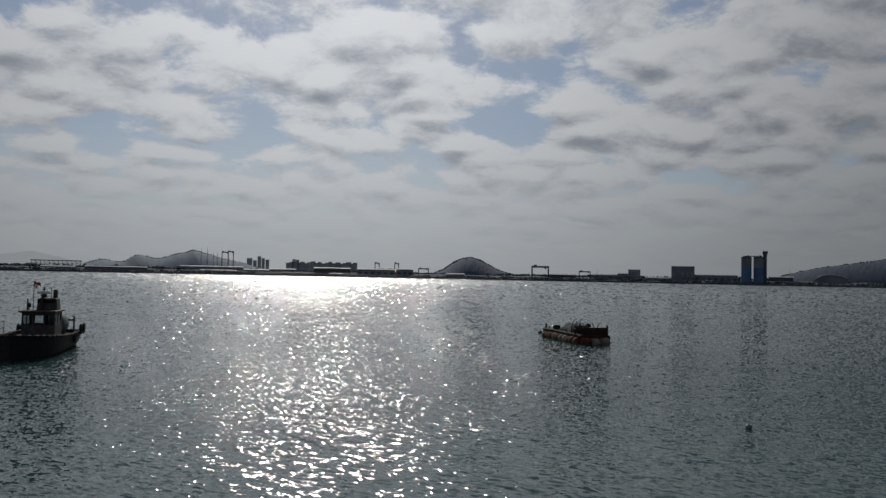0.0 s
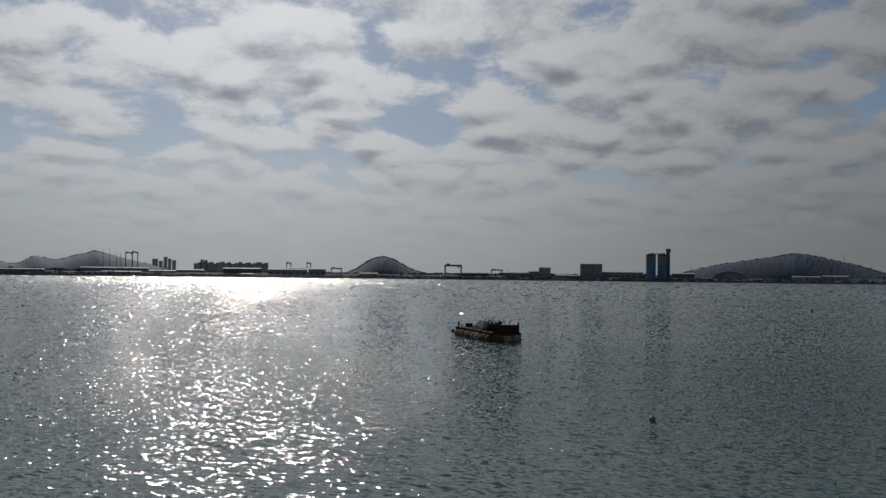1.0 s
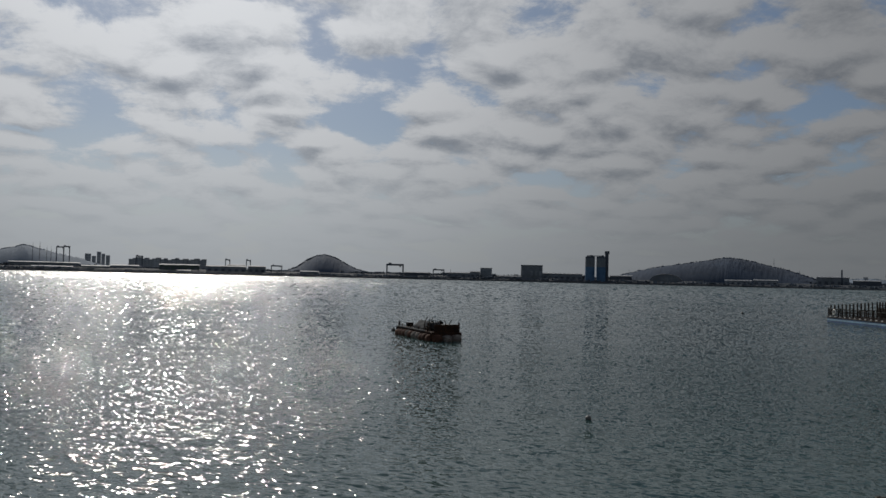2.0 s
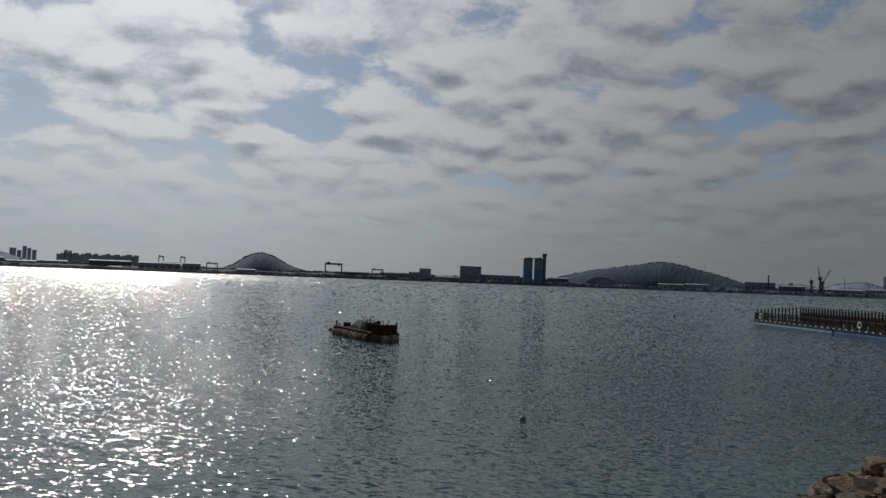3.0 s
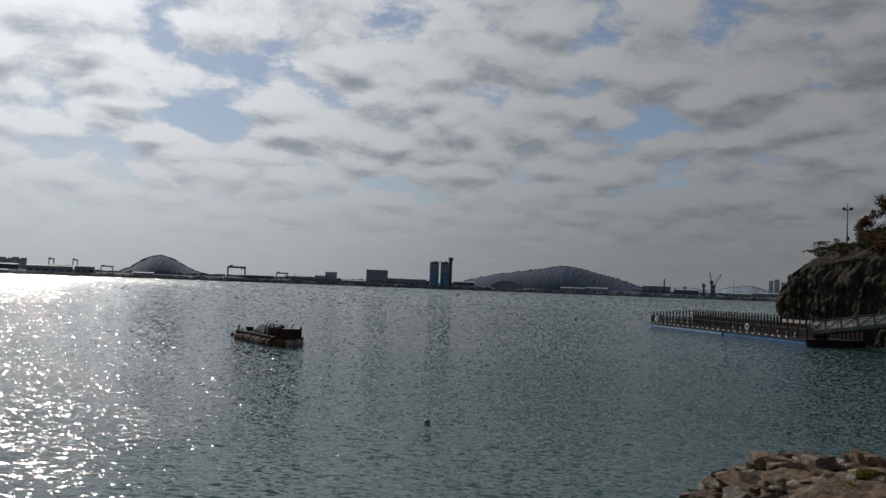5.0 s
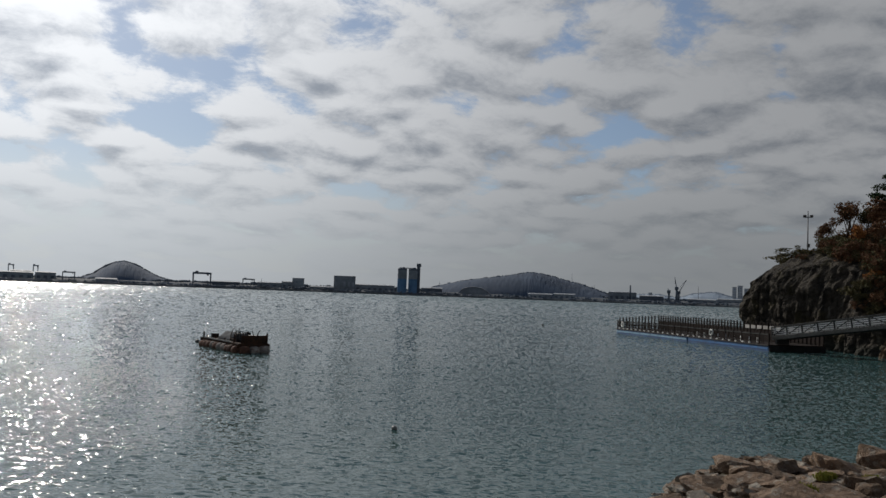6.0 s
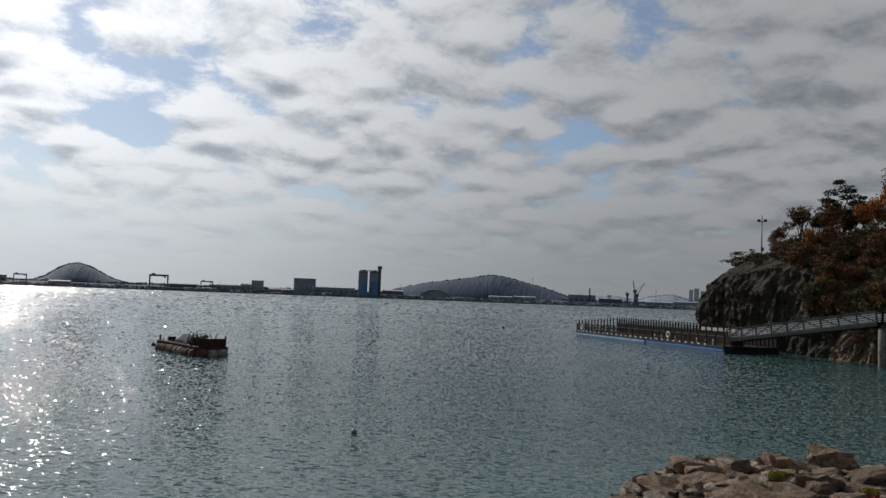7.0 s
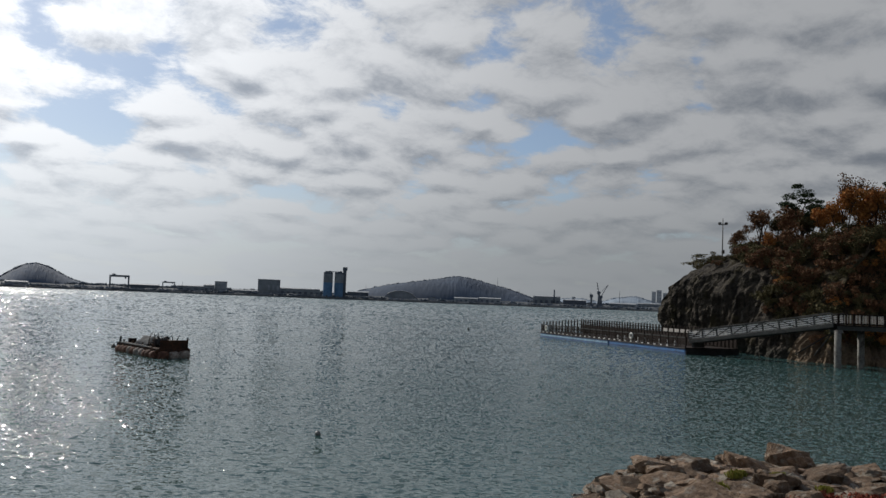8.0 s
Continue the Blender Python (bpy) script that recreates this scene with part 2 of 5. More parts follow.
RED_PAINT = worn("faded_red_paint", (0.30, 0.045, 0.035), (0.42, 0.08, 0.06), 0.55, grain=8.0)
WHITE_PAINT = worn("weathered_white_paint", (0.62, 0.62, 0.60), (0.78, 0.78, 0.76), 0.55, grain=8.0, patch=1.2)
GREEN_PAINT = worn("grey_green_paint", (0.07, 0.10, 0.09), (0.11, 0.14, 0.13), 0.7, grain=5.0)
BLUE_PAINT = worn("deep_blue_paint", (0.015, 0.06, 0.16), (0.03, 0.10, 0.24), 0.5, grain=5.0, patch=0.6, stain=(0.02, 0.03, 0.04), stain_at=0.62)
PALE_BLUE = worn("pale_blue_paint", (0.22, 0.40, 0.58), (0.32, 0.50, 0.66), 0.5, grain=5.0, patch=0.6, stain=(0.12, 0.20, 0.28), stain_at=0.62)
MID_BLUE = worn("bright_blue_paint", (0.03, 0.13, 0.33), (0.05, 0.18, 0.42), 0.5, grain=5.0, patch=0.6, stain=(0.03, 0.07, 0.14), stain_at=0.62)
BROWN_WOOD = worn("brown_stained_wood", (0.009, 0.006, 0.005), (0.022, 0.013, 0.010), 0.8, grain=10.0, patch=1.0)
PALE_WOOD = worn("bleached_rail_wood", (0.36, 0.34, 0.31), (0.50, 0.48, 0.45), 0.8, grain=10.0, patch=1.0)
PILE_CONCRETE = worn("stained_concrete", (0.14, 0.14, 0.13), (0.22, 0.215, 0.20), 0.85, grain=5.0, patch=0.7, bump=0.3, stain=(0.07, 0.065, 0.06), stain_at=0.58)
GALVANISED = worn("galvanised_steel", (0.045, 0.047, 0.046), (0.085, 0.087, 0.083), 0.7, 0.2, grain=8.0, patch=1.0)
BARK = worn("dark_bark", (0.045, 0.035, 0.028), (0.09, 0.07, 0.055), 0.95, grain=8.0, bump=0.6)
RING_ORANGE = worn("life_ring_white", (0.66, 0.64, 0.60), (0.80, 0.78, 0.74), 0.5, grain=10.0)
# the blue in this woodland colour stands in for haze over the hills
FAR_WOOD = worn("hazed_woodland", (0.040, 0.062, 0.100), (0.056, 0.082, 0.124), 1.0, grain=0.05, patch=0.008, bump=0.0, vary=0.1)
# haze painted into land, walls, steel, silos and trees: lifted and bluer
FAR_LAND = worn("hazed_shore_land", (0.05, 0.06, 0.07), (0.085, 0.095, 0.105), 1.0, grain=0.06, patch=0.012, bump=0.0, vary=0.1)
FAR_WALL = worn("hazed_grey_wall", (0.20, 0.23, 0.26), (0.26, 0.29, 0.32), 0.9, grain=0.2, patch=0.03, bump=0.0, vary=0.4)
FAR_DARK = worn("hazed_dark_steel", (0.09, 0.108, 0.135), (0.125, 0.145, 0.175), 0.9, grain=0.3, patch=0.03, bump=0.0)
FAR_BLUE = worn("hazed_blue_silo_paint", (0.09, 0.18, 0.31), (0.12, 0.22, 0.36), 0.8, grain=0.2, patch=0.04, bump=0.0)
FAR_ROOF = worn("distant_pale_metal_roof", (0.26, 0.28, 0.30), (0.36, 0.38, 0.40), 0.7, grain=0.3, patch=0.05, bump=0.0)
# apartment concrete lightened in its base colour to carry the haze
FAR_PALE = worn("hazed_pale_concrete", (0.42, 0.45, 0.48), (0.50, 0.53, 0.56), 0.9, grain=0.2, patch=0.03, bump=0.0, vary=0.3)
FAR_TREES = worn("hazed_tree_belt", (0.095, 0.118, 0.145), (0.14, 0.165, 0.195), 1.0, grain=0.15, patch=0.02, bump=0.0)


def leaf_material(name, c1, c2, c3):
    m, g = material(name)
    chance = g.add("ShaderNodeNewGeometry").outputs["Random Per Island"]
    color = g.mix(g.ramp(chance, 0.0, 0.6), c1, c2)
    color = g.mix(g.ramp(chance, 0.7, 1.0), color, c3)
    finish(g, color, 0.9, 0.0, None, **{"Specular IOR Level": 0.15})
    return m


LEAF_ORANGE = leaf_material("orange_autumn_leaves", (0.25, 0.10, 0.032), (0.36, 0.155, 0.042), (0.16, 0.08, 0.036))
LEAF_RUSSET = leaf_material("russet_autumn_leaves", (0.095, 0.046, 0.027), (0.145, 0.072, 0.036), (0.08, 0.066, 0.032))
LEAF_OLIVE = leaf_material("olive_leaves", (0.045, 0.046, 0.022), (0.085, 0.074, 0.033), (0.13, 0.095, 0.043))
LEAF_PINE = leaf_material("pine_needles", (0.018, 0.032, 0.018), (0.035, 0.055, 0.028), (0.05, 0.065, 0.03))
LEAF_RED = leaf_material("red_creeper_leaves", (0.13, 0.028, 0.02), (0.19, 0.05, 0.03), (0.10, 0.05, 0.03))
GRASS_GREEN = leaf_material("yellow_green_grass", (0.15, 0.165, 0.030), (0.24, 0.235, 0.048), (0.22, 0.17, 0.06))


# ---- building helpers ----
def box(bm, c, s, rz=0.0, taper=1.0, m=None):
    """A box with centre c and size s; taper narrows its top."""
    made = bmesh.ops.create_cube(bm, size=1.0)["verts"]
    for v in made:
        k = taper if v.co.z > 0 else 1.0
        v.co = Vector((v.co.x * s[0] * k, v.co.y * s[1] * k, v.co.z * s[2]))
    t = (m or Matrix()) @ Matrix.Translation(c) @ Matrix.Rotation(radians(rz), 4, "Z")
    bmesh.ops.transform(bm, matrix=t, verts=made)
    return made


def tube(bm, p, q, r0, r1=None, n=8):
    """A tapered rod from p to q."""
    p, q = Vector(p), Vector(q)
    axis = q - p
    if axis.length < 1e-6:
        return []
    made = bmesh.ops.create_cone(bm, cap_ends=True, segments=n, radius1=r0, radius2=r0 if r1 is None else r1, depth=axis.length)["verts"]
    bmesh.ops.transform(bm, matrix=Matrix.Translation((p + q) / 2) @ axis.to_track_quat("Z", "Y").to_matrix().to_4x4(), verts=made)
    return made


def path_tube(bm, pts, r0, r1, n=7):
    for i in range(len(pts) - 1):
        k0, k1 = i / (len(pts) - 1), (i + 1) / (len(pts) - 1)
        tube(bm, pts[i], pts[i + 1], r0 + (r1 - r0) * k0, r0 + (r1 - r0) * k1, n)


def torus(bm, m, big, small, n=20, k=8):
    rings = []
    for i in range(n):
        a = 2 * math.pi * i / n
        rings.append([bm.verts.new(m @ Vector(((big + small * math.cos(b)) * math.cos(a), (big + small * math.cos(b)) * math.sin(a), small * math.sin(b))))
                      for b in (2 * math.pi * j / k for j in range(k))])
    for i in range(n):
        for j in range(k):
            bm.faces.new((rings[i][j], rings[(i + 1) % n][j], rings[(i + 1) % n][(j + 1) % k], rings[i][(j + 1) % k]))


def grid_mesh(bm, rows, close=False):
    """Faces between rows of points of equal length."""
    vs = [[bm.verts.new(p) for p in row] for row in rows]
    for i in range(len(vs) - 1):
        for j in range(len(vs[0]) - (0 if close else 1)):
            k = (j + 1) % len(vs[0])
            bm.faces.new((vs[i][j], vs[i][k], vs[i + 1][k], vs[i + 1][j]))
    return vs


def part(name, bm, mat, parent=None, label="", smooth=False, bevel=0.0):
    """Links a bmesh as one mesh object under a thing or a part."""
    if bevel:
        bmesh.ops.bevel(bm, geom=list(bm.edges), offset=bevel, segments=1, affect="EDGES")
    bmesh.ops.recalc_face_normals(bm, faces=list(bm.faces))
    mesh = bpy.data.meshes.new(name)
    bm.to_mesh(mesh)
    bm.free()
    mesh.materials.append(mat)
    if smooth:
        mesh.polygons.foreach_set("use_smooth", [True] * len(mesh.polygons))
    ob = new(name, mesh)
    if parent is not None:
        ob.parent = parent
    if label:
        tagged(ob, label)
    return ob


def boxed(name, c, s, mat, parent, rz=0.0, label="", bevel=0.0, taper=1.0):
    bm = bmesh.new()
    box(bm, c, s, rz, taper)
    return part(name, bm, mat, parent, label, bevel=bevel)


def rod(name, p, q, r, mat, parent, n=8, r1=None, label=""):
    bm = bmesh.new()
    tube(bm, p, q, r, r1, n)
    return part(name, bm, mat, parent, label, smooth=n > 6)


def thing(name, m, label, category, group="", kind=""):
    """An Empty at the base of a thing, for its parts."""
    ob = new(name)
    ob.matrix_world = m
    return tagged(ob, label, category, group, kind)


def polar(az, dist, z=0.0):
    """A place by its bearing from the quay's lookout (degrees right of +y) and distance."""
    return Vector((math.sin(radians(az)) * dist, math.cos(radians(az)) * dist, z))


def smooth01(lo, hi, x):
    t = min(1.0, max(0.0, (x - lo) / (hi - lo)))
    return t * t * (3 - 2 * t)


# ---- the setting ----
def build_sea():
    # one sheet, fine by the quay and coarse at the horizon
    def steps(near, far):
        out, x, d = [0.0], 0.0, near
        while x < far:
            x += d
            d *= 1.09
            out.append(min(x, far))
        return out
    xs = steps(3.0, 4900.0)
    xs = [-x for x in reversed(xs[1:])] + xs
    bm = bmesh.new()
    grid_mesh(bm, [[Vector((x, y, 0.0)) for x in xs] for y in xs])
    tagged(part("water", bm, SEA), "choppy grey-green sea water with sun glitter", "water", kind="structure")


def build_quay():
    bm = bmesh.new()
    box(bm, (-30, -38.8, 0.4), (160, 80, 6.0))
    tagged(part("ground", bm, CONCRETE, bevel=0.05), "grey concrete quay above the shore", "quay", kind="structure")


def build_far_shore():
    rows, n = [], 240
    for k, (dist, lift) in enumerate(((1664, -2.0), (1668, 3.0), (1680, 4.4), (1745, 8.0), (1900, 12.0), (2300, 15.0), (3000, 16.0), (4900, 16.0))):
        row = []
        for i in range(n + 1):
            az = -75 + 165 * i / n
            bump = noise.noise((az * 0.7, k * 0.6, 0.0)) * (0.0 if k < 1 else 1.4 + 0.5 * k)
            row.append(polar(az, dist + 6 * noise.noise((az * 1.3, 4.0, 0.0)), lift + bump))
        rows.append(row)
    bm = bmesh.new()
    grid_mesh(bm, rows)
    tagged(part("far_shore_ground", bm, FAR_LAND, smooth=True), "low dark industrial shore across the bay", "shore", kind="structure")


def spline(values, u):
    """Catmull-Rom through a list, u from 0 to its last index."""
    n = len(values) - 1
    i = min(n - 1, max(0, int(u)))
    t = u - i
    p = [values[max(0, min(n, i + k))] for k in (-1, 0, 1, 2)]
    one = lambda p0, p1, p2, p3: 0.5 * (2 * p1 + (p2 - p0) * t + (2 * p0 - 5 * p1 + 4 * p2 - p3) * t * t + (3 * p1 - p0 - 3 * p2 + p3) * t ** 3)
    if isinstance(values[0], tuple):
        return tuple(one(*(q[k] for q in p)) for k in range(len(values[0])))
    return one(*p)


def build_hill(label, profile, dist, depth, mat, seed=0.0):
    """A wooded hill from its skyline: bearings and heights in metres."""
    n, k = 320, 26
    azs, hs = [p[0] for p in profile], [p[1] for p in profile]
    rows = []
    for j in range(k + 1):
        s = j / k * 2 - 1
        row = []
        for i in range(n + 1):
            u = (len(profile) - 1) * i / n
            az, h = spline(azs, u), max(0.0, spline(hs, u))
            body = max(0.0, 1 - s * s) ** 0.8
            z = h * body + noise.fractal((az * 4.0 + seed, j * 1.7, 3.0), 0.9, 2.0, 4) * 1.5 * body
            z += abs(noise.noise((az * 7.0, j * 0.9, seed))) * 2.0 * body
            row.append(polar(az, dist + s * depth, z - 4.0 * (1 - body)))
        rows.append(row)
    bm = bmesh.new()
    grid_mesh(bm, rows)
    tagged(part("hill", bm, mat, smooth=True), label, "hill", kind="structure")
    # the tree crowns that make its outline uneven
    rnd = random.Random(int(seed * 10))
    verts, faces = [], []
    for _ in range(900):
        j, i = rnd.randrange(k // 2 - 1, k // 2 + 2), rnd.randrange(4, n - 3)
        r = rnd.uniform(1.2, 2.8)
        c = rows[j][i] + Vector((rnd.uniform(-4, 4), rnd.uniform(-6, 6), r * rnd.uniform(-0.3, 0.25)))
        if c.z < 8.0:
            continue
        first = len(verts)
        for q in range(6):
            a = q * math.pi / 3 + rnd.uniform(0, 0.6)
            verts.append(tuple(c + Vector((math.cos(a) * r * rnd.uniform(0.8, 1.3), math.sin(a) * r * rnd.uniform(0.8, 1.3), rnd.uniform(-0.5, 0.2) * r))))
        verts.append(tuple(c + Vector((rnd.uniform(-0.3, 0.3) * r, 0, r * rnd.uniform(0.6, 1.0)))))
        faces += [(first + q, first + (q + 1) % 6, first + 6) for q in range(6)]
    mesh = bpy.data.meshes.new("woodland")
    mesh.from_pydata(verts, [], faces)
    mesh.materials.append(mat)
    tagged(new("woodland", mesh), "haze-tinted woodland along the crest of the " + label.split(" ")[0] + " far hill", "trees", kind="stuff")


def el_height(el, dist):
    return EYE + math.tan(radians(el)) * dist


build_sea()
build_quay()
build_far_shore()
# farther woods: more of the air's haze painted into the base colour
FAR_HAZY_WOOD = worn("haze_paled_woodland", (0.18, 0.225, 0.28), (0.22, 0.265, 0.32), 1.0, grain=0.05, patch=0.008, bump=0.0, vary=0.1)
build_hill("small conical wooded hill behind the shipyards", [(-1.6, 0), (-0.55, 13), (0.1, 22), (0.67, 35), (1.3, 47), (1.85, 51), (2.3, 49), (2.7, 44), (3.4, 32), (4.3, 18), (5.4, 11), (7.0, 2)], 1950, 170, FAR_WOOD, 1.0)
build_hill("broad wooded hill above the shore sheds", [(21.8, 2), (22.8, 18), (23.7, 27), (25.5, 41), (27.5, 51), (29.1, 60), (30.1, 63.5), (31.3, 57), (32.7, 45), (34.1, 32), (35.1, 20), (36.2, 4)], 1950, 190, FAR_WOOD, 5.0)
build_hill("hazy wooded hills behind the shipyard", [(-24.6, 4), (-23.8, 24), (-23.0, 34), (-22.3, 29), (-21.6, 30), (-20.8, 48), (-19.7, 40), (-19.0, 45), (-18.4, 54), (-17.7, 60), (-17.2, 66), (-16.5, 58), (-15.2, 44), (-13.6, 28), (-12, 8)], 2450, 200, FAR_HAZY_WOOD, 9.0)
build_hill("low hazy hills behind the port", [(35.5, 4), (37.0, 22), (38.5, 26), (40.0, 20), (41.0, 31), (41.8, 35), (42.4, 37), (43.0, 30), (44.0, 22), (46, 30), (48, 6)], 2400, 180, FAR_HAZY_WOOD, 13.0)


def build_far_ridge():
    """A pale ridge so distant that the air has all but swallowed it; its own glow stands in for the haze."""
    m, g = material("haze_glow_ridge")
    p = g.add("ShaderNodeNewGeometry").outputs["Position"]
    tone = g.mix(g.noise(p, 0.004, 3.0), (0.50, 0.53, 0.55), (0.55, 0.58, 0.60))
    em = g.add("ShaderNodeEmission", {"Color": tone, "Strength": 0.88})
    out = g.add("ShaderNodeOutputMaterial")
    g.tree.links.new(em.outputs[0], out.inputs[0])
    top, low = [], []
    for i in range(161):
        az = -60 + 60 * i / 160
        h = 30 + 62 * math.exp(-((az + 27.3) / 2.6) ** 2) + 40 * math.exp(-((az + 34) / 3.0) ** 2) + 9 * noise.fractal((az * 0.9, 0, 0), 1.0, 2.0, 4)
        top.append(polar(az, 4700, max(10.0, h * smooth01(-8, -20, az) if az > -20 else h)))
        low.append(polar(az, 4700, -5))
    bm = bmesh.new()
    grid_mesh(bm, [low, top])
    tagged(part("backdrop", bm, m), "pale distant mountain ridge in haze", "mountains", kind="structure")


build_far_ridge()


# ---- the headland ----
SHORE = [(128, 112), (100, 97), (85.6, 87.4), (81.8, 79.2), (80.2, 70.0), (77.0, 62.0), (74.8, 56.5), (77.0, 51.0), (81.0, 47.5), (89, 42.5), (104, 36), (125, 30)]
FACE = [7, 7, 8.0, 9.4, 10.2, 6.2, 3.6, 3.2, 3.4, 4, 5, 5]      # height of the bare rock face
LEAN_IN = [2, 1.5, 0.7, 0.9, 1.6, 3.0, 3.4, 3.2, 3.0, 3.0, 3, 3]   # how far it leans back
CREST = [12, 12, 12.4, 13.4, 14.2, 14.8, 14.8, 15.2, 15.4, 15, 14, 13]
BACK = [14, 13, 11, 12, 13, 13, 13, 13, 14, 15, 16, 16]            # run from the rock's edge to the crest


def headland_point(u, v):
    """v below 1: up the rock face; 1 to 2: over the slope to the crest; 2 to 3: the back."""
    x, y = spline(SHORE, u)
    x1, y1 = spline(SHORE, min(len(SHORE) - 1, u + 0.1))
    x0, y0 = spline(SHORE, max(0, u - 0.1))
    inward = Vector((-(y1 - y0), x1 - x0, 0)).normalized()
    face, lean, crest, back = (spline(w, u) for w in (FACE, LEAN_IN, CREST, BACK))
    if v <= 1:
        z = -1.5 + (face + 1.5) * v
        run = lean * v ** 1.6 - 0.9 * math.sin(math.pi * min(1.0, v * 1.05)) * smooth01(5.6, 4.0, u) * smooth01(0.2, 0.8, v)
    elif v <= 2:
        w = v - 1
        z = face + (crest - face) * math.sin(w * math.pi / 2) ** 0.9
        run = lean + back * w
    else:
        w = v - 2
        z = crest - 2.5 * w * w
        run = lean + back + 12 * w
    p = Vector((x, y, z)) + inward * run
    # ribs and gullies down the face, ledges and lumps elsewhere
    rib = noise.fractal((u * 4.6, z * 0.07, 7.0), 0.8, 2.1, 5) * 0.85
    lump = noise.fractal((p.x * 0.16, p.y * 0.16, p.z * 0.22), 0.9, 2.0, 5) * 1.0
    crag = abs(noise.fractal((p.x * 0.5, p.y * 0.5, p.z * 0.16), 0.75, 2.2, 6)) * 0.75
    on_face = smooth01(1.35, 0.9, v)
    fade = smooth01(0.0, 0.12, v)
    return p + inward * (-(rib + crag - 0.35) * on_face * fade - lump * 0.6) + Vector((0, 0, lump * 0.5 * smooth01(0.9, 1.3, v)))


def build_headland():
    nu, nv = 520, 150
    bm = bmesh.new()
    rows = [[headland_point((len(SHORE) - 1) * i / nu, 3.0 * (j / nv) ** 1.25) for i in range(nu + 1)] for j in range(nv + 1)]
    vs = grid_mesh(bm, rows)
    for f in bm.faces:
        c = f.calc_center_median()
        low = c.z < 3.6 + noise.noise((c.x * 0.3, c.y * 0.3, 0)) * 1.2
        right = c.y < 60 + noise.noise((c.x * 0.2, c.z * 0.3, 5)) * 4
        if low and right:
            f.material_index = 1
        elif f.normal.z > 0.62 or (c.z > 3.6 and c.y < 63 + noise.noise((c.x * 0.2, c.z * 0.3, 9)) * 4):
            f.material_index = 2
    ob = part("headland", bm, ROCK)
    ob.data.materials.append(OCHRE)
    ob.data.materials.append(EARTH)
    tagged(ob, "weathered grey rock headland above the water", "cliff", kind="structure")


build_headland()


# ---- the floating work barge ----
def build_barge():
    # local x along the short end, y along the long side, from the near corner
    m = Matrix.Translation((10.41, 61.9, 0.0)) @ Matrix.Rotation(radians(12.5), 4, "Z") @ Matrix.Diagonal((0.88, 0.88, 1.03, 1.0))
    barge = thing("work_barge", m, "rusty floating work barge on weathered foam floats", "barge")
    W, L = 2.8, 9.0
    boxed("deck", (W / 2, L / 2, 0.62), (W - 0.1, L, 0.12), RUST, barge, bevel=0.02)
    for x in (0.06, W - 0.06):
        boxed("side_beam", (x, L / 2, 0.55), (0.12, L + 0.1, 0.26), RUST, barge, bevel=0.015)
    for y in (0.0, L):
        boxed("end_beam", (W / 2, y, 0.50), (W + 0.2, 0.14, 0.28), RUST, barge, bevel=0.015)
    rnd = random.Random(4)

    def float_drum(x, y, along, mat):
        bm = bmesh.new()
        prof = [(-0.42, 0.20), (-0.39, 0.30), (-0.2, 0.355), (0.0, 0.365), (0.2, 0.35), (0.39, 0.30), (0.42, 0.18)]
        rings = []
        for a, r in prof:
            rings.append([Vector((r * math.cos(t) * (1 + 0.04 * noise.noise((t, a * 3, x + y))), a, r * math.sin(t))) for t in (2 * math.pi * i / 16 for i in range(16))])
        vs = grid_mesh(bm, rings, close=True)
        bm.faces.new(vs[0])
        bm.faces.new(vs[-1])
        turn = Matrix.Rotation(radians(0 if along else 90) + rnd.uniform(-0.12, 0.12), 4, "Z")
        bmesh.ops.transform(bm, matrix=Matrix.Translation((x, y, 0.16 + rnd.uniform(-0.05, 0.04))) @ turn, verts=bm.verts)
        part("float", bm, mat, barge, smooth=True)

    for i in range(10):
        y = 0.55 + i * 0.88
        float_drum(0.05 + rnd.uniform(-0.08, 0.05), y, True, FOAM if i in (3, 4, 6) else ORANGE_FOAM)
        float_drum(W - 0.05, y, True, FOAM if i % 3 else ORANGE_FOAM)
    for i in range(3):
        float_drum(0.48 + i * 0.92, -0.22 + rnd.uniform(-0.05, 0.05), False, ORANGE_FOAM if i == 0 else FOAM)
    # high plate at the near end, with a post
    bm = bmesh.new()
    box(bm, (W / 2 + 0.05, 0.10, 0.95), (W - 0.5, 0.07, 0.62))
    for i in range(4):
        box(bm, (0.55 + i * 0.66, 0.17, 0.95), (0.06, 0.08, 0.62))
    part("end_plate", bm, RUST, barge, "dark rusted steel end plate")
    boxed("corner_post", (W - 0.12, 0.1, 0.98), (0.12, 0.12, 0.85), RUST, barge)
    for i, y in enumerate((1.2, 3.4, 5.6, 7.8)):
        boxed("bollard", (0.1, y, 0.80), (0.10, 0.14, 0.30), RUST, barge, bevel=0.02)
    boxed("rubbing_strip", (0.0, 5.0, 0.72), (0.07, 6.6, 0.08), PALE_WOOD, barge)
    boxed("end_upright", (0.1, 8.7, 0.9), (0.14, 0.14, 0.5), DARK_STEEL, barge)
    # machine under a tarpaulin
    bm = bmesh.new()
    rows = []
    for j in range(15):
        y = 3.6 + j * 0.22
        s = j / 14
        rows.append([Vector((1.5 + math.cos(t) * (0.95 - 0.12 * s), y, 0.66 + max(0.0, math.sin(t)) * (0.62 + 0.2 * noise.noise((t * 1.5, y * 1.3, 0))) * (0.55 + 0.45 * math.sin(min(1.0, s * 2.2 + 0.2) * 1.57)) * (1 - 0.5 * smooth01(0.85, 1.0, s))))
                     for t in (math.pi * i / 16 for i in range(17))])
    grid_mesh(bm, rows)
    part("tarpaulin", bm, TARP, barge, "faded blue-grey tarpaulin over deck gear", smooth=True)
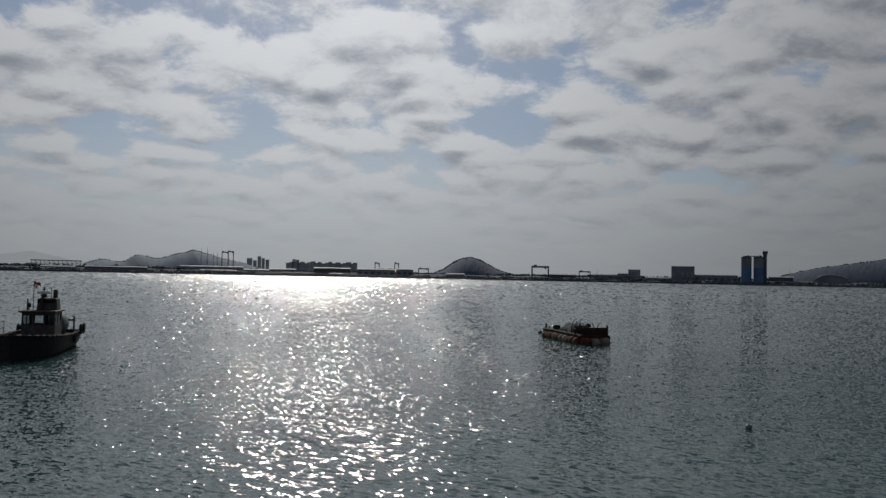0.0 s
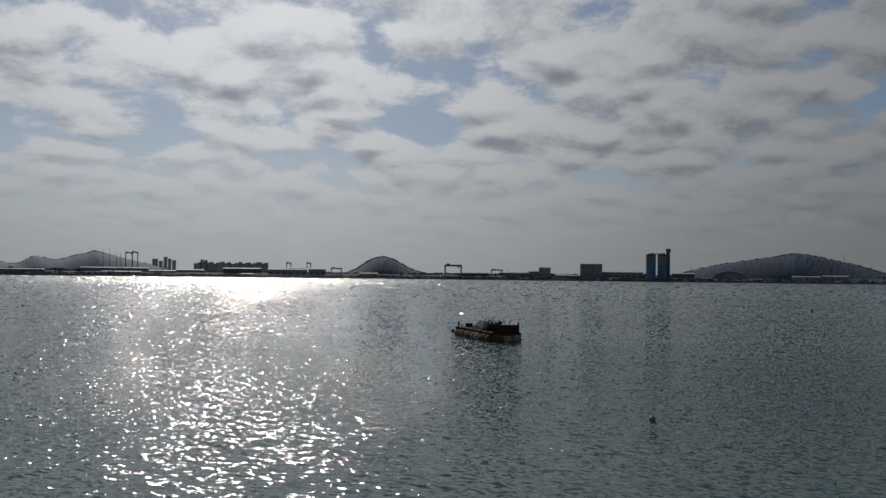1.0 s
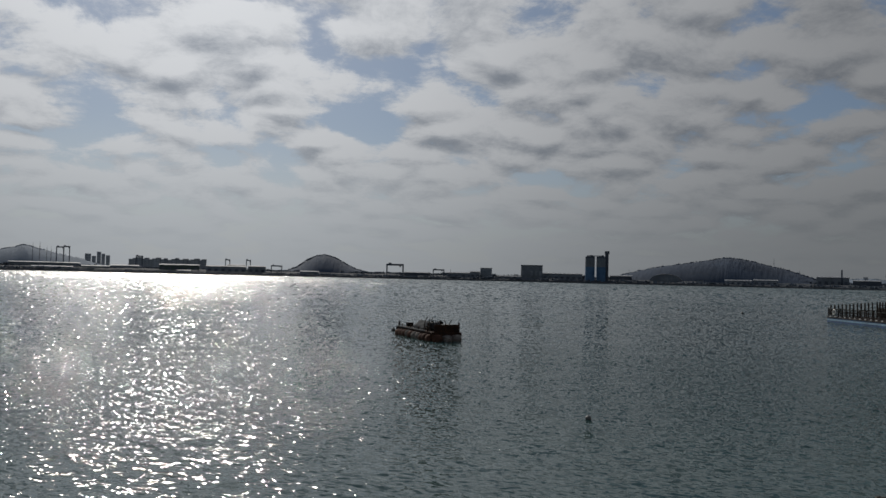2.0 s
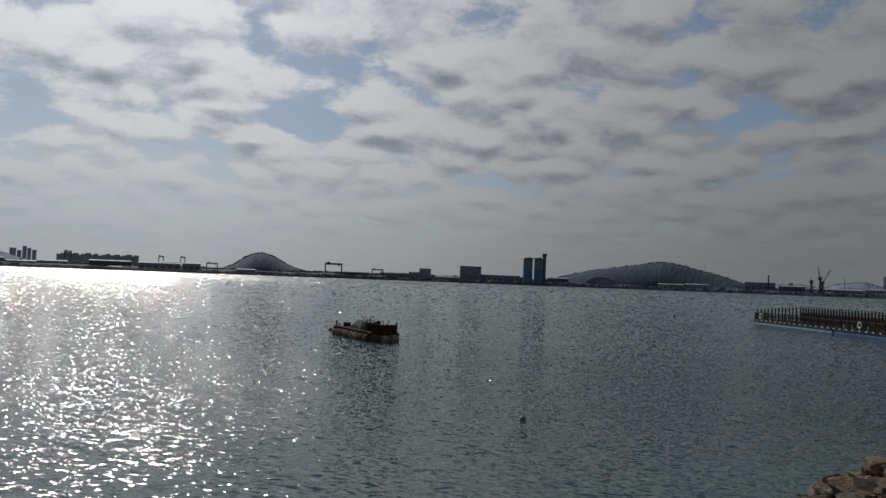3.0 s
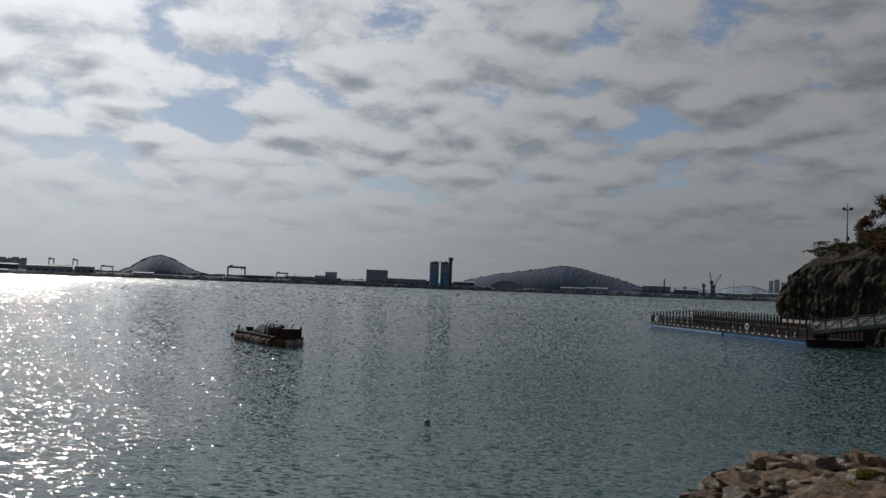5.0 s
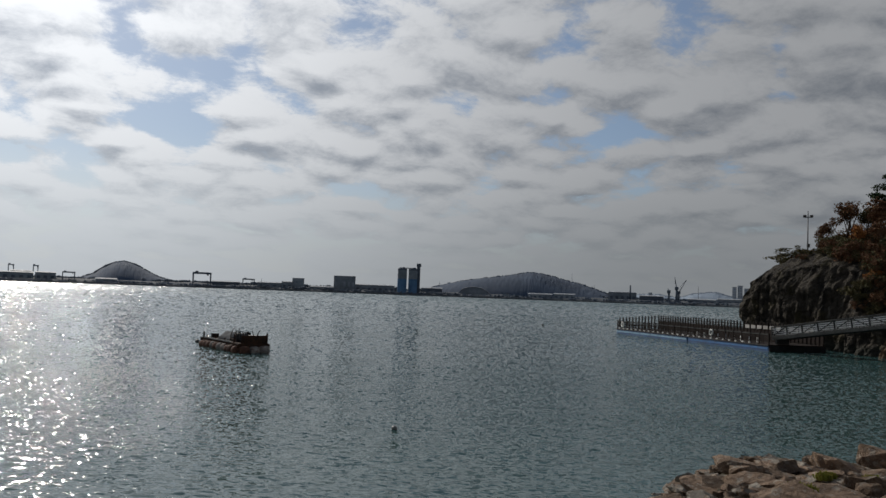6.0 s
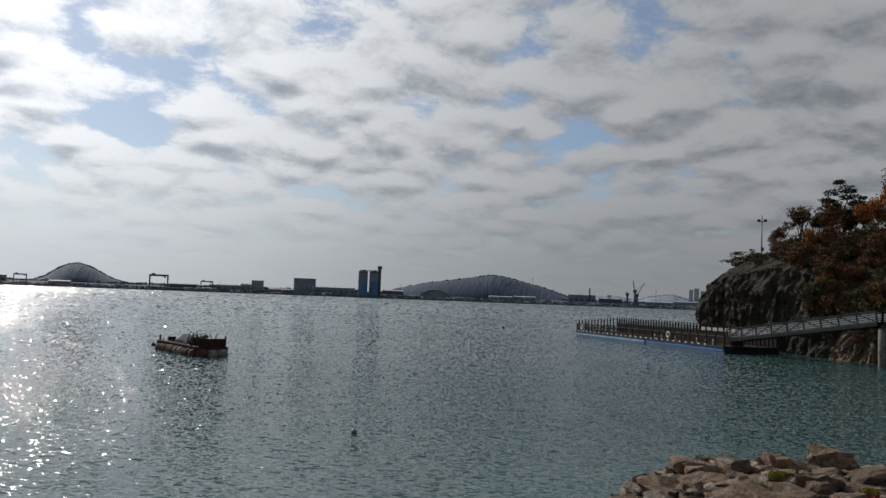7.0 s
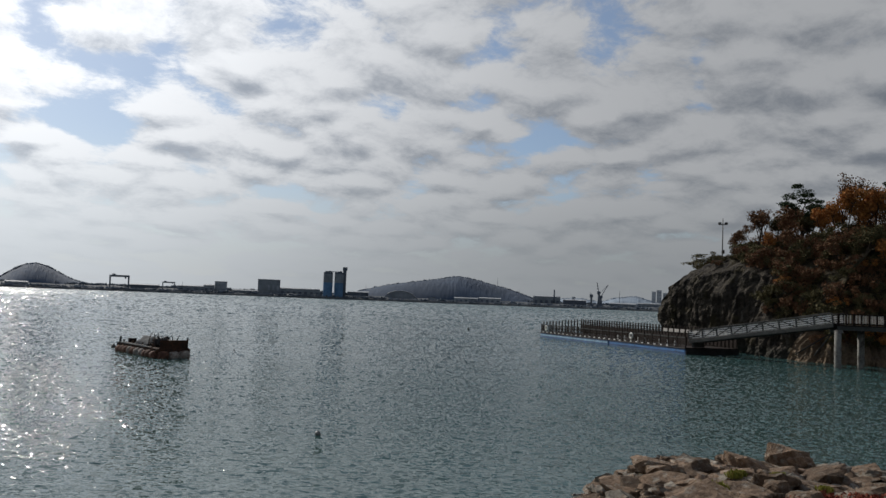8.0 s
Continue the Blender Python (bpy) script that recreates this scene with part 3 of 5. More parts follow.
    # winch frame and drum
    rod("winch_drum", (0.7, 2.3, 1.0), (1.7, 2.3, 1.0), 0.32, DARK_STEEL, barge, 18)
    for x in (0.65, 1.75):
        boxed("winch_frame", (x, 2.3, 0.93), (0.09, 0.75, 0.62), RUST, barge, taper=0.75)
    rod("winch_shaft", (0.4, 2.3, 1.0), (2.4, 2.3, 1.0), 0.06, DARK_STEEL, barge)
    boxed("engine_box", (2.1, 1.6, 0.92), (0.8, 1.1, 0.55), DARK_STEEL, barge, bevel=0.05)
    # bent pipes and scrap standing up out of the gear
    for i in range(11):
        x, y = rnd.uniform(0.3, 2.0), rnd.uniform(0.7, 3.6)
        z = 0.9 + rnd.uniform(0, 0.25)
        bend = rnd.uniform(-0.45, 0.45)
        h = rnd.uniform(0.6, 1.15)
        pts = [(x + bend * t * t, y + 0.25 * bend * t, z - 0.25 + h * (t - 0.3 * max(0, t - 0.6))) for t in (k / 6 for k in range(7))]
        bm = bmesh.new()
        path_tube(bm, pts, 0.055, 0.03, 7)
        part("pipe", bm, RUST if i % 2 else DARK_STEEL, barge, smooth=True)
    for k in range(3):
        bm = bmesh.new()
        torus(bm, Matrix.Translation((1.9 + 0.25 * k, 2.5 + 0.5 * k, 1.12)) @ Matrix.Rotation(radians(70 - 25 * k), 4, "X") @ Matrix.Rotation(radians(30 * k), 4, "Y"), 0.27, 0.06, 16, 6)
        part("hose_coil", bm, BLACK_RUBBER, barge, smooth=True)
    for k, (x, y) in enumerate(((1.0, 8.2), (2.2, 7.6), (2.5, 3.8))):
        boxed("crate", (x, y, 0.68 + 0.16), (0.6, 0.5, 0.34), BROWN_WOOD, barge, rz=17 * k, bevel=0.02)


# ---- the work boat ----
def build_boat():
    m = Matrix.Translation((-24.75, 49.3, 0.0)) @ Matrix.Rotation(radians(-75.0), 4, "Z") @ Matrix.Diagonal((0.95, 0.74, 1.0, 1.0))
    boat = thing("work_boat", m, "small dark work boat with wheelhouse, flag and tyre fenders", "boat")
    # hull: stations along x, bow at +x
    st = []
    for i in range(25):
        s = i / 24
        x = -4.6 + 11.6 * s
        half = 2.45 * (1 - max(0.0, (s - 0.55) / 0.45) ** 2.6) * (0.90 + 0.10 * min(1.0, s * 5)) + 0.03
        top = 1.0 + 0.75 * max(0.0, s - 0.35) ** 1.6
        sheer = 0.55 * max(0.0, s - 0.6) ** 1.3
        st.append([Vector((x + sheer * k, side * half * w, z)) for k, side, w, z in
                   ((1.0, -1, 1.0, top), (0.75, -1, 0.97, top * 0.55), (0.4, -1, 0.86, 0.08), (0, -1, 0.45, -0.4), (0, 1, 0.45, -0.4), (0.4, 1, 0.86, 0.08), (0.75, 1, 0.97, top * 0.55), (1.0, 1, 1.0, top))])
    bm = bmesh.new()
    vs = grid_mesh(bm, st)
    bm.faces.new(vs[0])
    bm.faces.new(vs[-1])
    part("hull", bm, HULL_PAINT, boat, smooth=False)
    bm = bmesh.new()
    grid_mesh(bm, [[r[0] * 1.0 - Vector((0, 0, 0.22)), r[7] - Vector((0, 0, 0.22))] for r in st])
    part("deck", bm, RUST, boat)
    for side in (0, 7):
        bm = bmesh.new()
        path_tube(bm, [r[side] for r in st], 0.075, 0.075, 8)
        part("gunwale", bm, BLACK_RUBBER, boat, smooth=True)
    # wheelhouse
    x0, x1, hw, z0, z1 = -1.7, 0.5, 1.25, 0.85, 2.35
    cabin = None
    bm = bmesh.new()
    # front wall as a frame of sills, posts and header with three openings
    for zc, h in ((z0 + 0.37, 0.74), (z1 - 0.10, 0.20)):
        box(bm, (x1, 0, zc), (0.08, 2 * hw, h))
    for y in (-hw + 0.06, -0.43, 0.43, hw - 0.06):
        box(bm, (x1, y, (z0 + z1) / 2 + 0.25), (0.08, 0.13, 0.58))
    for side in (-1, 1):
        box(bm, ((x0 + x1) / 2, side * (hw - 0.04), z0 + 0.37), (x1 - x0 - 0.08, 0.08, 0.74))
        box(bm, ((x0 + x1) / 2, side * (hw - 0.04), z1 - 0.10), (x1 - x0 - 0.08, 0.08, 0.20))
        for x in (x0 + 0.1, -0.6, x1 - 0.15):
            box(bm, (x, side * (hw - 0.04), z0 + 1.02), (0.14, 0.08, 0.58))
    for zc, h in ((z0 + 0.37, 0.74), (z1 - 0.10, 0.20)):
        box(bm, (x0, 0, zc), (0.08, 2 * hw, h))
    for y in (-hw + 0.2, 0.0, hw - 0.2):
        box(bm, (x0, y, z0 + 1.02), (0.08, 0.4, 0.58))
    cabin = part("wheelhouse", bm, CABIN_PAINT, boat, "weathered pale wheelhouse")
    glass, g = material("dark_window_glass")
    finish(g, (0.55, 0.60, 0.62), 0.04, 0.0, None, **{"Transmission Weight": 1.0, "IOR": 1.1})
    for y in (-0.83, 0.0, 0.83):
        boxed("window_pane", (x1 - 0.02, y, z0 + 1.02), (0.02, 0.70, 0.58), glass, cabin)
    for side in (-1, 1):
        for x in (-1.08, -0.08):
            boxed("window_pane", (x, side * (hw - 0.06), z0 + 1.02), (0.75, 0.02, 0.58), glass, cabin)
    boxed("cabin_roof", ((x0 + x1) / 2 + 0.1, 0, z1 + 0.05), (x1 - x0 + 0.6, 2 * hw + 0.35, 0.10), CABIN_PAINT, boat, bevel=0.03)
    # upper works
    boxed("upper_cabin", (-0.85, 0.4, z1 + 0.45), (1.2, 1.6, 0.75), CABIN_PAINT, boat, bevel=0.06, taper=0.9)
    boxed("visor", (-0.2, 0.4, z1 + 0.68), (0.14, 1.4, 0.2), BROWN_WOOD, boat)
    boxed("funnel", (-1.5, 0.75, z1 + 0.75), (0.45, 0.34, 1.2), DARK_STEEL, boat, taper=0.9, bevel=0.04)
    rod("mast", (-0.4, 0.12, z1), (-0.4, 0.12, z1 + 1.35), 0.07, DARK_STEEL, boat, r1=0.05)
    boxed("radar_scanner", (-0.4, 0.12, z1 + 1.18), (0.28, 1.0, 0.18), WHITE_PAINT, boat, bevel=0.05)
    boxed("radar_base", (-0.4, 0.12, z1 + 0.98), (0.36, 0.4, 0.24), DARK_STEEL, boat, bevel=0.05)
    rod("mast_light", (-0.4, 0.12, z1 + 1.32), (-0.4, 0.12, z1 + 1.52), 0.08, DARK_STEEL, boat)
    rod("aerial", (-0.9, 0.55, z1 + 0.8), (-0.9, 0.55, z1 + 1.5), 0.035, DARK_STEEL, boat)
    rod("exhaust_pipe", (-0.1, 0.05, z1 + 0.1), (-0.1, 0.05, z1 + 1.0), 0.07, DARK_STEEL, boat)
    for y in (-0.85,):
        rod("searchlight_post", (0.1, y, z1), (0.1, y, z1 + 0.4), 0.05, DARK_STEEL, boat)
        bm = bmesh.new()
        bmesh.ops.create_uvsphere(bm, u_segments=14, v_segments=9, radius=0.17, matrix=Matrix.Translation((0.1, y, z1 + 0.42)))
        part("searchlight", bm, DARK_STEEL, boat, smooth=True)
    rod("vent_pipe", (-0.2, -1.05, z1), (-0.2, -1.05, z1 + 0.8), 0.06, DARK_STEEL, boat)
    # flagstaff
    rod("flagstaff", (-0.7, -0.75, z1), (-0.7, -0.75, z1 + 1.9), 0.03, DARK_STEEL, boat)
    for k, (mat, z) in enumerate(((RED_PAINT, z1 + 1.74), (WHITE_PAINT, z1 + 1.54))):
        bm = bmesh.new()
        grid_mesh(bm, [[Vector((-0.7 + 0.08 * math.sin(i * 0.9), -0.73 + (0.52 - 0.24 * k) * i / 8, z + dz - 0.12 * (i / 8) ** 2 + 0.03 * math.sin(i * 1.3))) for i in range(9)] for dz in (-0.1, 0.0, 0.1)])
        part("flag", bm, mat, boat, "red and white cloth flag", smooth=True)
    # rounded deck tank behind the wheelhouse
    bm = bmesh.new()
    rings = []
    for a, r in ((-1.0, 0.3), (-0.95, 0.7), (-0.7, 0.82), (0.7, 0.82), (0.95, 0.7), (1.0, 0.3)):
        rings.append([Vector((a - 3.2, 0.5 + r * math.cos(t), 1.40 + r * math.sin(t) * 0.95)) for t in (2 * math.pi * i / 24 for i in range(24))])
    vs = grid_mesh(bm, rings, close=True)
    bm.faces.new(vs[0])
    bm.faces.new(vs[-1])
    part("deck_tank", bm, GREEN_PAINT, boat, "rounded grey-green deck tank", smooth=True)
    # bow rail
    pts = [r[0] for r in st[11:23]]
    for lift in (0.42, 0.8):
        bm = bmesh.new()
        path_tube(bm, [p + Vector((0, 0, lift)) for p in pts], 0.028, 0.028, 6)
        part("bow_rail", bm, DARK_STEEL, boat, smooth=True)
    for p in pts[::2]:
        rod("stanchion", p, p + Vector((0, 0, 0.8)), 0.028, DARK_STEEL, boat, 6)
    # tyres along the side and stern
    for side in (1, -1):
        for x in (-4.2, -3.1, -0.9):
            bm = bmesh.new()
            torus(bm, Matrix.Translation((x, side * 2.5, 0.75 + (0.35 if x < -3 else 0))) @ Matrix.Rotation(radians(90), 4, "X"), 0.26, 0.11, 18, 8)
            part("tyre_fender", bm, BLACK_RUBBER, boat, "black rubber tyre fender", smooth=True)
    for y in (1.0, 1.7):
        rod("towing_post", (-4.1, y, 0.7), (-4.1, y, 1.9), 0.08, DARK_STEEL, boat)
    rod("towing_bar", (-4.1, 0.9, 1.65), (-4.1, 1.8, 1.65), 0.07, DARK_STEEL, boat)


# ---- buoys ----
def build_buoy(x, y, r, mat, label):
    buoy = thing("mooring_buoy", Matrix.Translation((x, y, 0)), label, "buoy", "mooring buoys")
    bm = bmesh.new()
    bmesh.ops.create_uvsphere(bm, u_segments=18, v_segments=12, radius=r, matrix=Matrix.Translation((0, 0, r * 0.45)))
    for v in bm.verts:
        v.co.z = r * 0.45 + (v.co.z - r * 0.45) * (0.9 if v.co.z > r * 0.45 else 1.0)
    part("float", bm, mat, buoy, smooth=True)
    bm = bmesh.new()
    torus(bm, Matrix.Translation((0, 0, r * 1.38)) @ Matrix.Rotation(radians(90), 4, "X"), r * 0.22, r * 0.07, 12, 6)
    part("eye_ring", bm, DARK_STEEL, buoy, smooth=True)


build_barge()
build_boat()
WEATHERED_BUOY = worn("weathered_buoy", (0.10, 0.10, 0.10), (0.42, 0.41, 0.38), 0.6, grain=5.0, patch=3.0)
build_buoy(10.42, 27.75, 0.11, WEATHERED_BUOY, "small weathered white mooring buoy on the water")
for bx, by, br in ((75.4, 126.5, 0.22), (69.4, 138.0, 0.14), (18.25, 70.2, 0.07), (8.8, 73.2, 0.2)):
    build_buoy(bx, by, br, DARK_STEEL, "small dark mooring buoy on the water")


# ---- the floating pier ----
PIER_A, PIER_B = Vector((74.4, 102.8, 0)), Vector((68.6, 66.8, 0))


def build_pier():
    along = (PIER_B - PIER_A).normalized()
    length, width = (PIER_B - PIER_A).length, 7.3
    m = Matrix((( along.x, -along.y, 0, PIER_A.x), (along.y, along.x, 0, PIER_A.y), (0, 0, 1, 0), (0, 0, 0, 1)))
    # local x runs to the shore end, local y to the far side
    pier = thing("floating_pier", m, "floating pier with blue pontoons and brown railings", "pier")
    half = length * 0.55
    for x0, x1 in ((0.0, half - 0.12), (half + 0.12, length)):
        bm = bmesh.new()
        box(bm, ((x0 + x1) / 2, width / 2, 0.22), (x1 - x0, width, 0.78))
        pontoon = part("pontoon", bm, BLUE_PAINT, pier, "deep blue painted steel pontoon", bevel=0.06)
        boxed("stripe", ((x0 + x1) / 2, -0.02, 0.36), (x1 - x0 - 0.3, 0.06, 0.22), PALE_BLUE if x0 == 0.0 else MID_BLUE, pontoon, label="pale blue painted stripe" if x0 == 0.0 else "bright blue painted stripe")
        boxed("rubbing_strip", ((x0 + x1) / 2, -0.06, 0.70), (x1 - x0, 0.14, 0.12), DARK_STEEL, pontoon)
    boxed("deck", (length / 2, width / 2, 0.69), (length + 0.1, width + 0.05, 0.14), BROWN_WOOD, pier)
    # front railing
    n = 22
    deck = 0.76
    post_bm = bmesh.new()
    box(post_bm, (0, 0, 0.60), (0.12, 0.12, 1.2))
    box(post_bm, (0, 0, 1.23), (0.17, 0.17, 0.06))
    first = part("post", post_bm, BROWN_WOOD, pier)
    first.location = (0.15, 0.12, deck)

    def more(ob, loc, rz=0.0):
        o = ob.copy()
        scene.collection.objects.link(o)
        o.location = loc
        o.rotation_euler = (0, 0, rz)
        return o

    for i in range(1, n + 1):
        more(first, (0.15 + (length - 0.3) * i / n, 0.12, deck))
    for z in (0.35, 0.78, 1.12):
        boxed("rail", (length / 2, 0.12, deck + z), (length - 0.2, 0.06, 0.07 if z < 1 else 0.10), BROWN_WOOD if z < 1 else GALVANISED, pier)
    bal = bmesh.new()
    box(bal, (0, 0, 0.56), (0.05, 0.05, 1.02))
    baluster = part("baluster", bal, BROWN_WOOD, pier)
    baluster.location = (0.45, 0.12, deck)
    for i in range(1, 108):
        if i % 5:
            more(baluster, (0.15 + (length - 0.3) * i / 110, 0.12, deck))
    cleat = bmesh.new()
    box(cleat, (0, 0, 0.07), (0.26, 0.12, 0.14))
    toe = part("edge_cleat", cleat, WHITE_PAINT, pier, "small white cleat on the deck edge")
    toe.location = (1.0, 0.0, deck)
    for i in range(1, 26):
        more(toe, (1.0 + i * 1.28, 0.0, deck))
    # black plate added over the shore end in place of its shade
    boxed("end_fender", (length + 0.08, width / 2, 0.24), (0.12, width, 0.82), BLACK_RUBBER, pier, label="black plate for the shade on the pier end")
    # tall picket fence on the far side and both ends
    pk = bmesh.new()
    box(pk, (0, 0, 0.98), (0.16, 0.16, 1.96))
    tube(pk, (0, 0, 1.96), (0, 0, 2.02), 0.05, 0.05, 6)
    box(pk, (0, 0, 2.12), (0.20, 0.20, 0.22), taper=0.5)
    fence = part("picket", pk, BROWN_WOOD, pier)
    fence.location = (0.1, width - 0.15, deck)
    count = 52
    for i in range(1, count + 1):
        more(fence, (0.1 + (length - 0.2) * i / count, width - 0.15, deck))
    short = bmesh.new()
    box(short, (0, 0, 0.72), (0.15, 0.15, 1.44))
    box(short, (0, 0, 1.54), (0.19, 0.19, 0.20), taper=0.5)
    end_post = part("picket", short, BROWN_WOOD, pier)
    end_post.location = (0.1, 0.5, deck)
    for i in range(1, 12):
        o = more(end_post, (0.1, 0.5 + (width - 0.8) * i / 12, deck))
        o.scale = (1, 1, 1.0 + 0.32 * i / 12)
    boxed("end_rail", (0.1, width / 2, deck + 0.95), (0.06, width - 0.4, 0.10), BROWN_WOOD, pier)
    boxed("end_rail", (0.1, width / 2, deck + 0.5), (0.05, width - 0.4, 0.08), BROWN_WOOD, pier)
    boxed("fence_panel", (length / 2, width - 0.15, deck + 0.72), (length - 0.2, 0.05, 1.30), BROWN_WOOD, pier)
    for z in (1.50, 1.78):
        boxed("fence_rail", (length / 2, width - 0.15, deck + z), (length - 0.2, 0.07, 0.08), BROWN_WOOD, pier)
    # white boards on the shore half of the fence
    for i in range(11):
        boxed("fence_board", (length * 0.62 + i * 1.22, width - 0.24, deck + 1.58), (0.85, 0.03, 0.42), PALE_WOOD, pier)
    # benches in the middle and a low store with brown walls
    for i in range(5):
        boxed("store_wall", (length * 0.60 + i * 2.7, width * 0.55, deck + 0.55), (2.5, 0.12, 1.0), BROWN_WOOD, pier, bevel=0.02)
    for i in range(9):
        boxed("white_marker", (length * 0.56 + i * 1.55, 1.2, deck + 0.32), (0.16, 0.16, 0.62), WHITE_PAINT, pier, bevel=0.03)


def build_life_ring(s, drop):
    along = (PIER_B - PIER_A).normalized()
    p = PIER_A + along * s + Vector((0, 0, drop)) + Vector((along.y, -along.x, 0)) * 0.02
    bm = bmesh.new()
    side = Vector((along.y, -along.x, 0))
    torus(bm, Matrix.Translation(p) @ side.to_track_quat("Z", "Y").to_matrix().to_4x4(), 0.33, 0.095, 24, 10)
    tagged(part("life_ring", bm, RING_ORANGE, smooth=True), "white life ring hanging on the pier railing", "life ring", "life rings")


build_pier()
build_life_ring(25.4, 1.52)
build_life_ring(2.0, 1.45)


# ---- the gangway and the boardwalk ----
def build_gangway():
    lo, hi = Vector((70.0, 67.6, 1.35)), Vector((71.4, 50.3, 4.0))
    run = hi - lo
    flat = Vector((run.x, run.y, 0))
    length = run.length
    ex = run.normalized()
    ey = Vector((-flat.y, flat.x, 0)).normalized()          # towards the headland
    if ey.x < 0:
        ey = -ey
    ez = ex.cross(ey)
    if ez.z < 0:
        ez = -ez
    m = Matrix(((ex.x, ey.x, ez.x, lo.x), (ex.y, ey.y, ez.y, lo.y), (ex.z, ey.z, ez.z, lo.z), (0, 0, 0, 1)))
    way = thing("gangway", m, "sloping galvanised truss gangway with bleached rails", "gangway")
    w = 2.0
    for y in (0.0, w):
        boxed("bottom_chord", (length / 2, y, 0.10), (length, 0.16, 0.42), GALVANISED, way, bevel=0.02)
        boxed("top_rail", (length / 2, y, 1.30), (length, 0.12, 0.12), GALVANISED, way, bevel=0.02)
        bays = 9
        for i in range(bays + 1):
            boxed("post", (length * i / bays, y, 0.78), (0.12, 0.12, 1.05), GALVANISED, way)
        for i in range(bays):
            x0, x1 = length * i / bays, length * (i + 1) / bays
            up = i < bays / 2
            rod("brace", (x0, y, 0.3 if up else 1.25), (x1, y, 1.25 if up else 0.3), 0.05, GALVANISED, way, 6)
            for z in (0.45, 0.66, 0.87, 1.08):
                boxed("rail_board", ((x0 + x1) / 2, y + (0.07 if y == 0 else -0.07), z), (x1 - x0 - 0.14, 0.04, 0.085), WHITE_PAINT, way)
    boxed("walking_deck", (length / 2, w / 2, 0.28), (length, w - 0.2, 0.06), BROWN_WOOD, way)
    boxed("landing_foot", (0.4, w / 2, -0.35), (0.25, w, 0.55), GALVANISED, way)


def build_boardwalk():
    start, turn = Vector((71.4, 49.9, 0)), Vector((83.5, 38.5, 0))
    ex = (turn - start).normalized()
    ey = Vector((-ex.y, ex.x, 0))
    m = Matrix(((ex.x, ey.x, 0, start.x), (ex.y, ey.y, 0, start.y), (0, 0, 1, 0), (0, 0, 0, 1)))
    deck = thing("boardwalk", m, "boardwalk on concrete piles with brown wooden railing", "boardwalk")
    length, w, top = (turn - start).length, 3.0, 4.12
    for y in (0.15, w - 0.15):
        boxed("edge_beam", (length / 2, y, top - 0.27), (length, 0.2, 0.42), GALVANISED, deck, bevel=0.02)
    boxed("deck", (length / 2, w / 2, top - 0.03), (length, w, 0.09), BROWN_WOOD, deck)
    for y in (0.12, w - 0.12):
        n = 12
        for i in range(n + 1):
            boxed("railing_post", (0.12 + (length - 0.24) * i / n, y, top + 0.58), (0.20, 0.20, 1.16), BROWN_WOOD, deck, bevel=0.02)
        boxed("handrail", (length / 2, y, top + 1.08), (length, 0.14, 0.10), BROWN_WOOD, deck)
        boxed("low_rail", (length / 2, y, top + 0.18), (length, 0.08, 0.08), BROWN_WOOD, deck)
        for i in range(n * 5):
            if i % 5:
                boxed("baluster", (0.12 + (length - 0.24) * i / (n * 5), y, top + 0.62), (0.07, 0.05, 0.82), PALE_WOOD, deck)
    for k, (x, y, d) in enumerate(((0.1, 0.25, 0.32), (2.6, 2.2, 0.32), (7.5, 0.25, 0.32), (7.7, 2.75, 0.32))):
        rod("support", (x, y, -2.5), (x, y, top - 0.48), d, PILE_CONCRETE, deck, 24, label="round pale concrete pile")
    boxed("cross_head", (0.22, w / 2, top - 0.62), (0.6, w, 0.26), PILE_CONCRETE, deck, bevel=0.03)
    for q in ((-3.6, 4.6), (-1.8, 4.6)):
        rod("brace", (0.2, 2.6, top - 0.7), (q[0] + 0.6, q[1], 0.9), 0.07, DARK_STEEL, deck, 8)


build_gangway()
build_boardwalk()


# ---- the far shore ----
def far_frame(az, dist, z=None):
    """A frame at the far shore: x along the shore to the right, y away."""
    p = polar(az, dist, shore_top(dist) if z is None else z)
    return Matrix.Translation(p) @ Matrix.Rotation(radians(-az), 4, "Z")


def shore_top(dist):
    return 2.5 if dist < 1700 else 4.0


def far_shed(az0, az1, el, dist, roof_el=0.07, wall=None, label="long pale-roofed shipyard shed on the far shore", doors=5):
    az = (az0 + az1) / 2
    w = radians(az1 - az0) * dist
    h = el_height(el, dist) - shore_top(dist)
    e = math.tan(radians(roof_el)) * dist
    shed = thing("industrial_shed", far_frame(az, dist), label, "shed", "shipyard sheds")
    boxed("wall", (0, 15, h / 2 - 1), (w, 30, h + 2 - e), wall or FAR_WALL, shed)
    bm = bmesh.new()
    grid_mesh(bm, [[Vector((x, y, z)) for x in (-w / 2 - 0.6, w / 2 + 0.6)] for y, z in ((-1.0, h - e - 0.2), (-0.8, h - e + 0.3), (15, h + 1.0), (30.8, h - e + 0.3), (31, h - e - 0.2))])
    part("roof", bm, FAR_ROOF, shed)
    for i in range(doors):
        boxed("door", (-w / 2 + w * (i + 0.5) / doors, -0.1, h * 0.28), (w / doors * 0.5, 0.5, h * 0.55), FAR_DARK, shed)


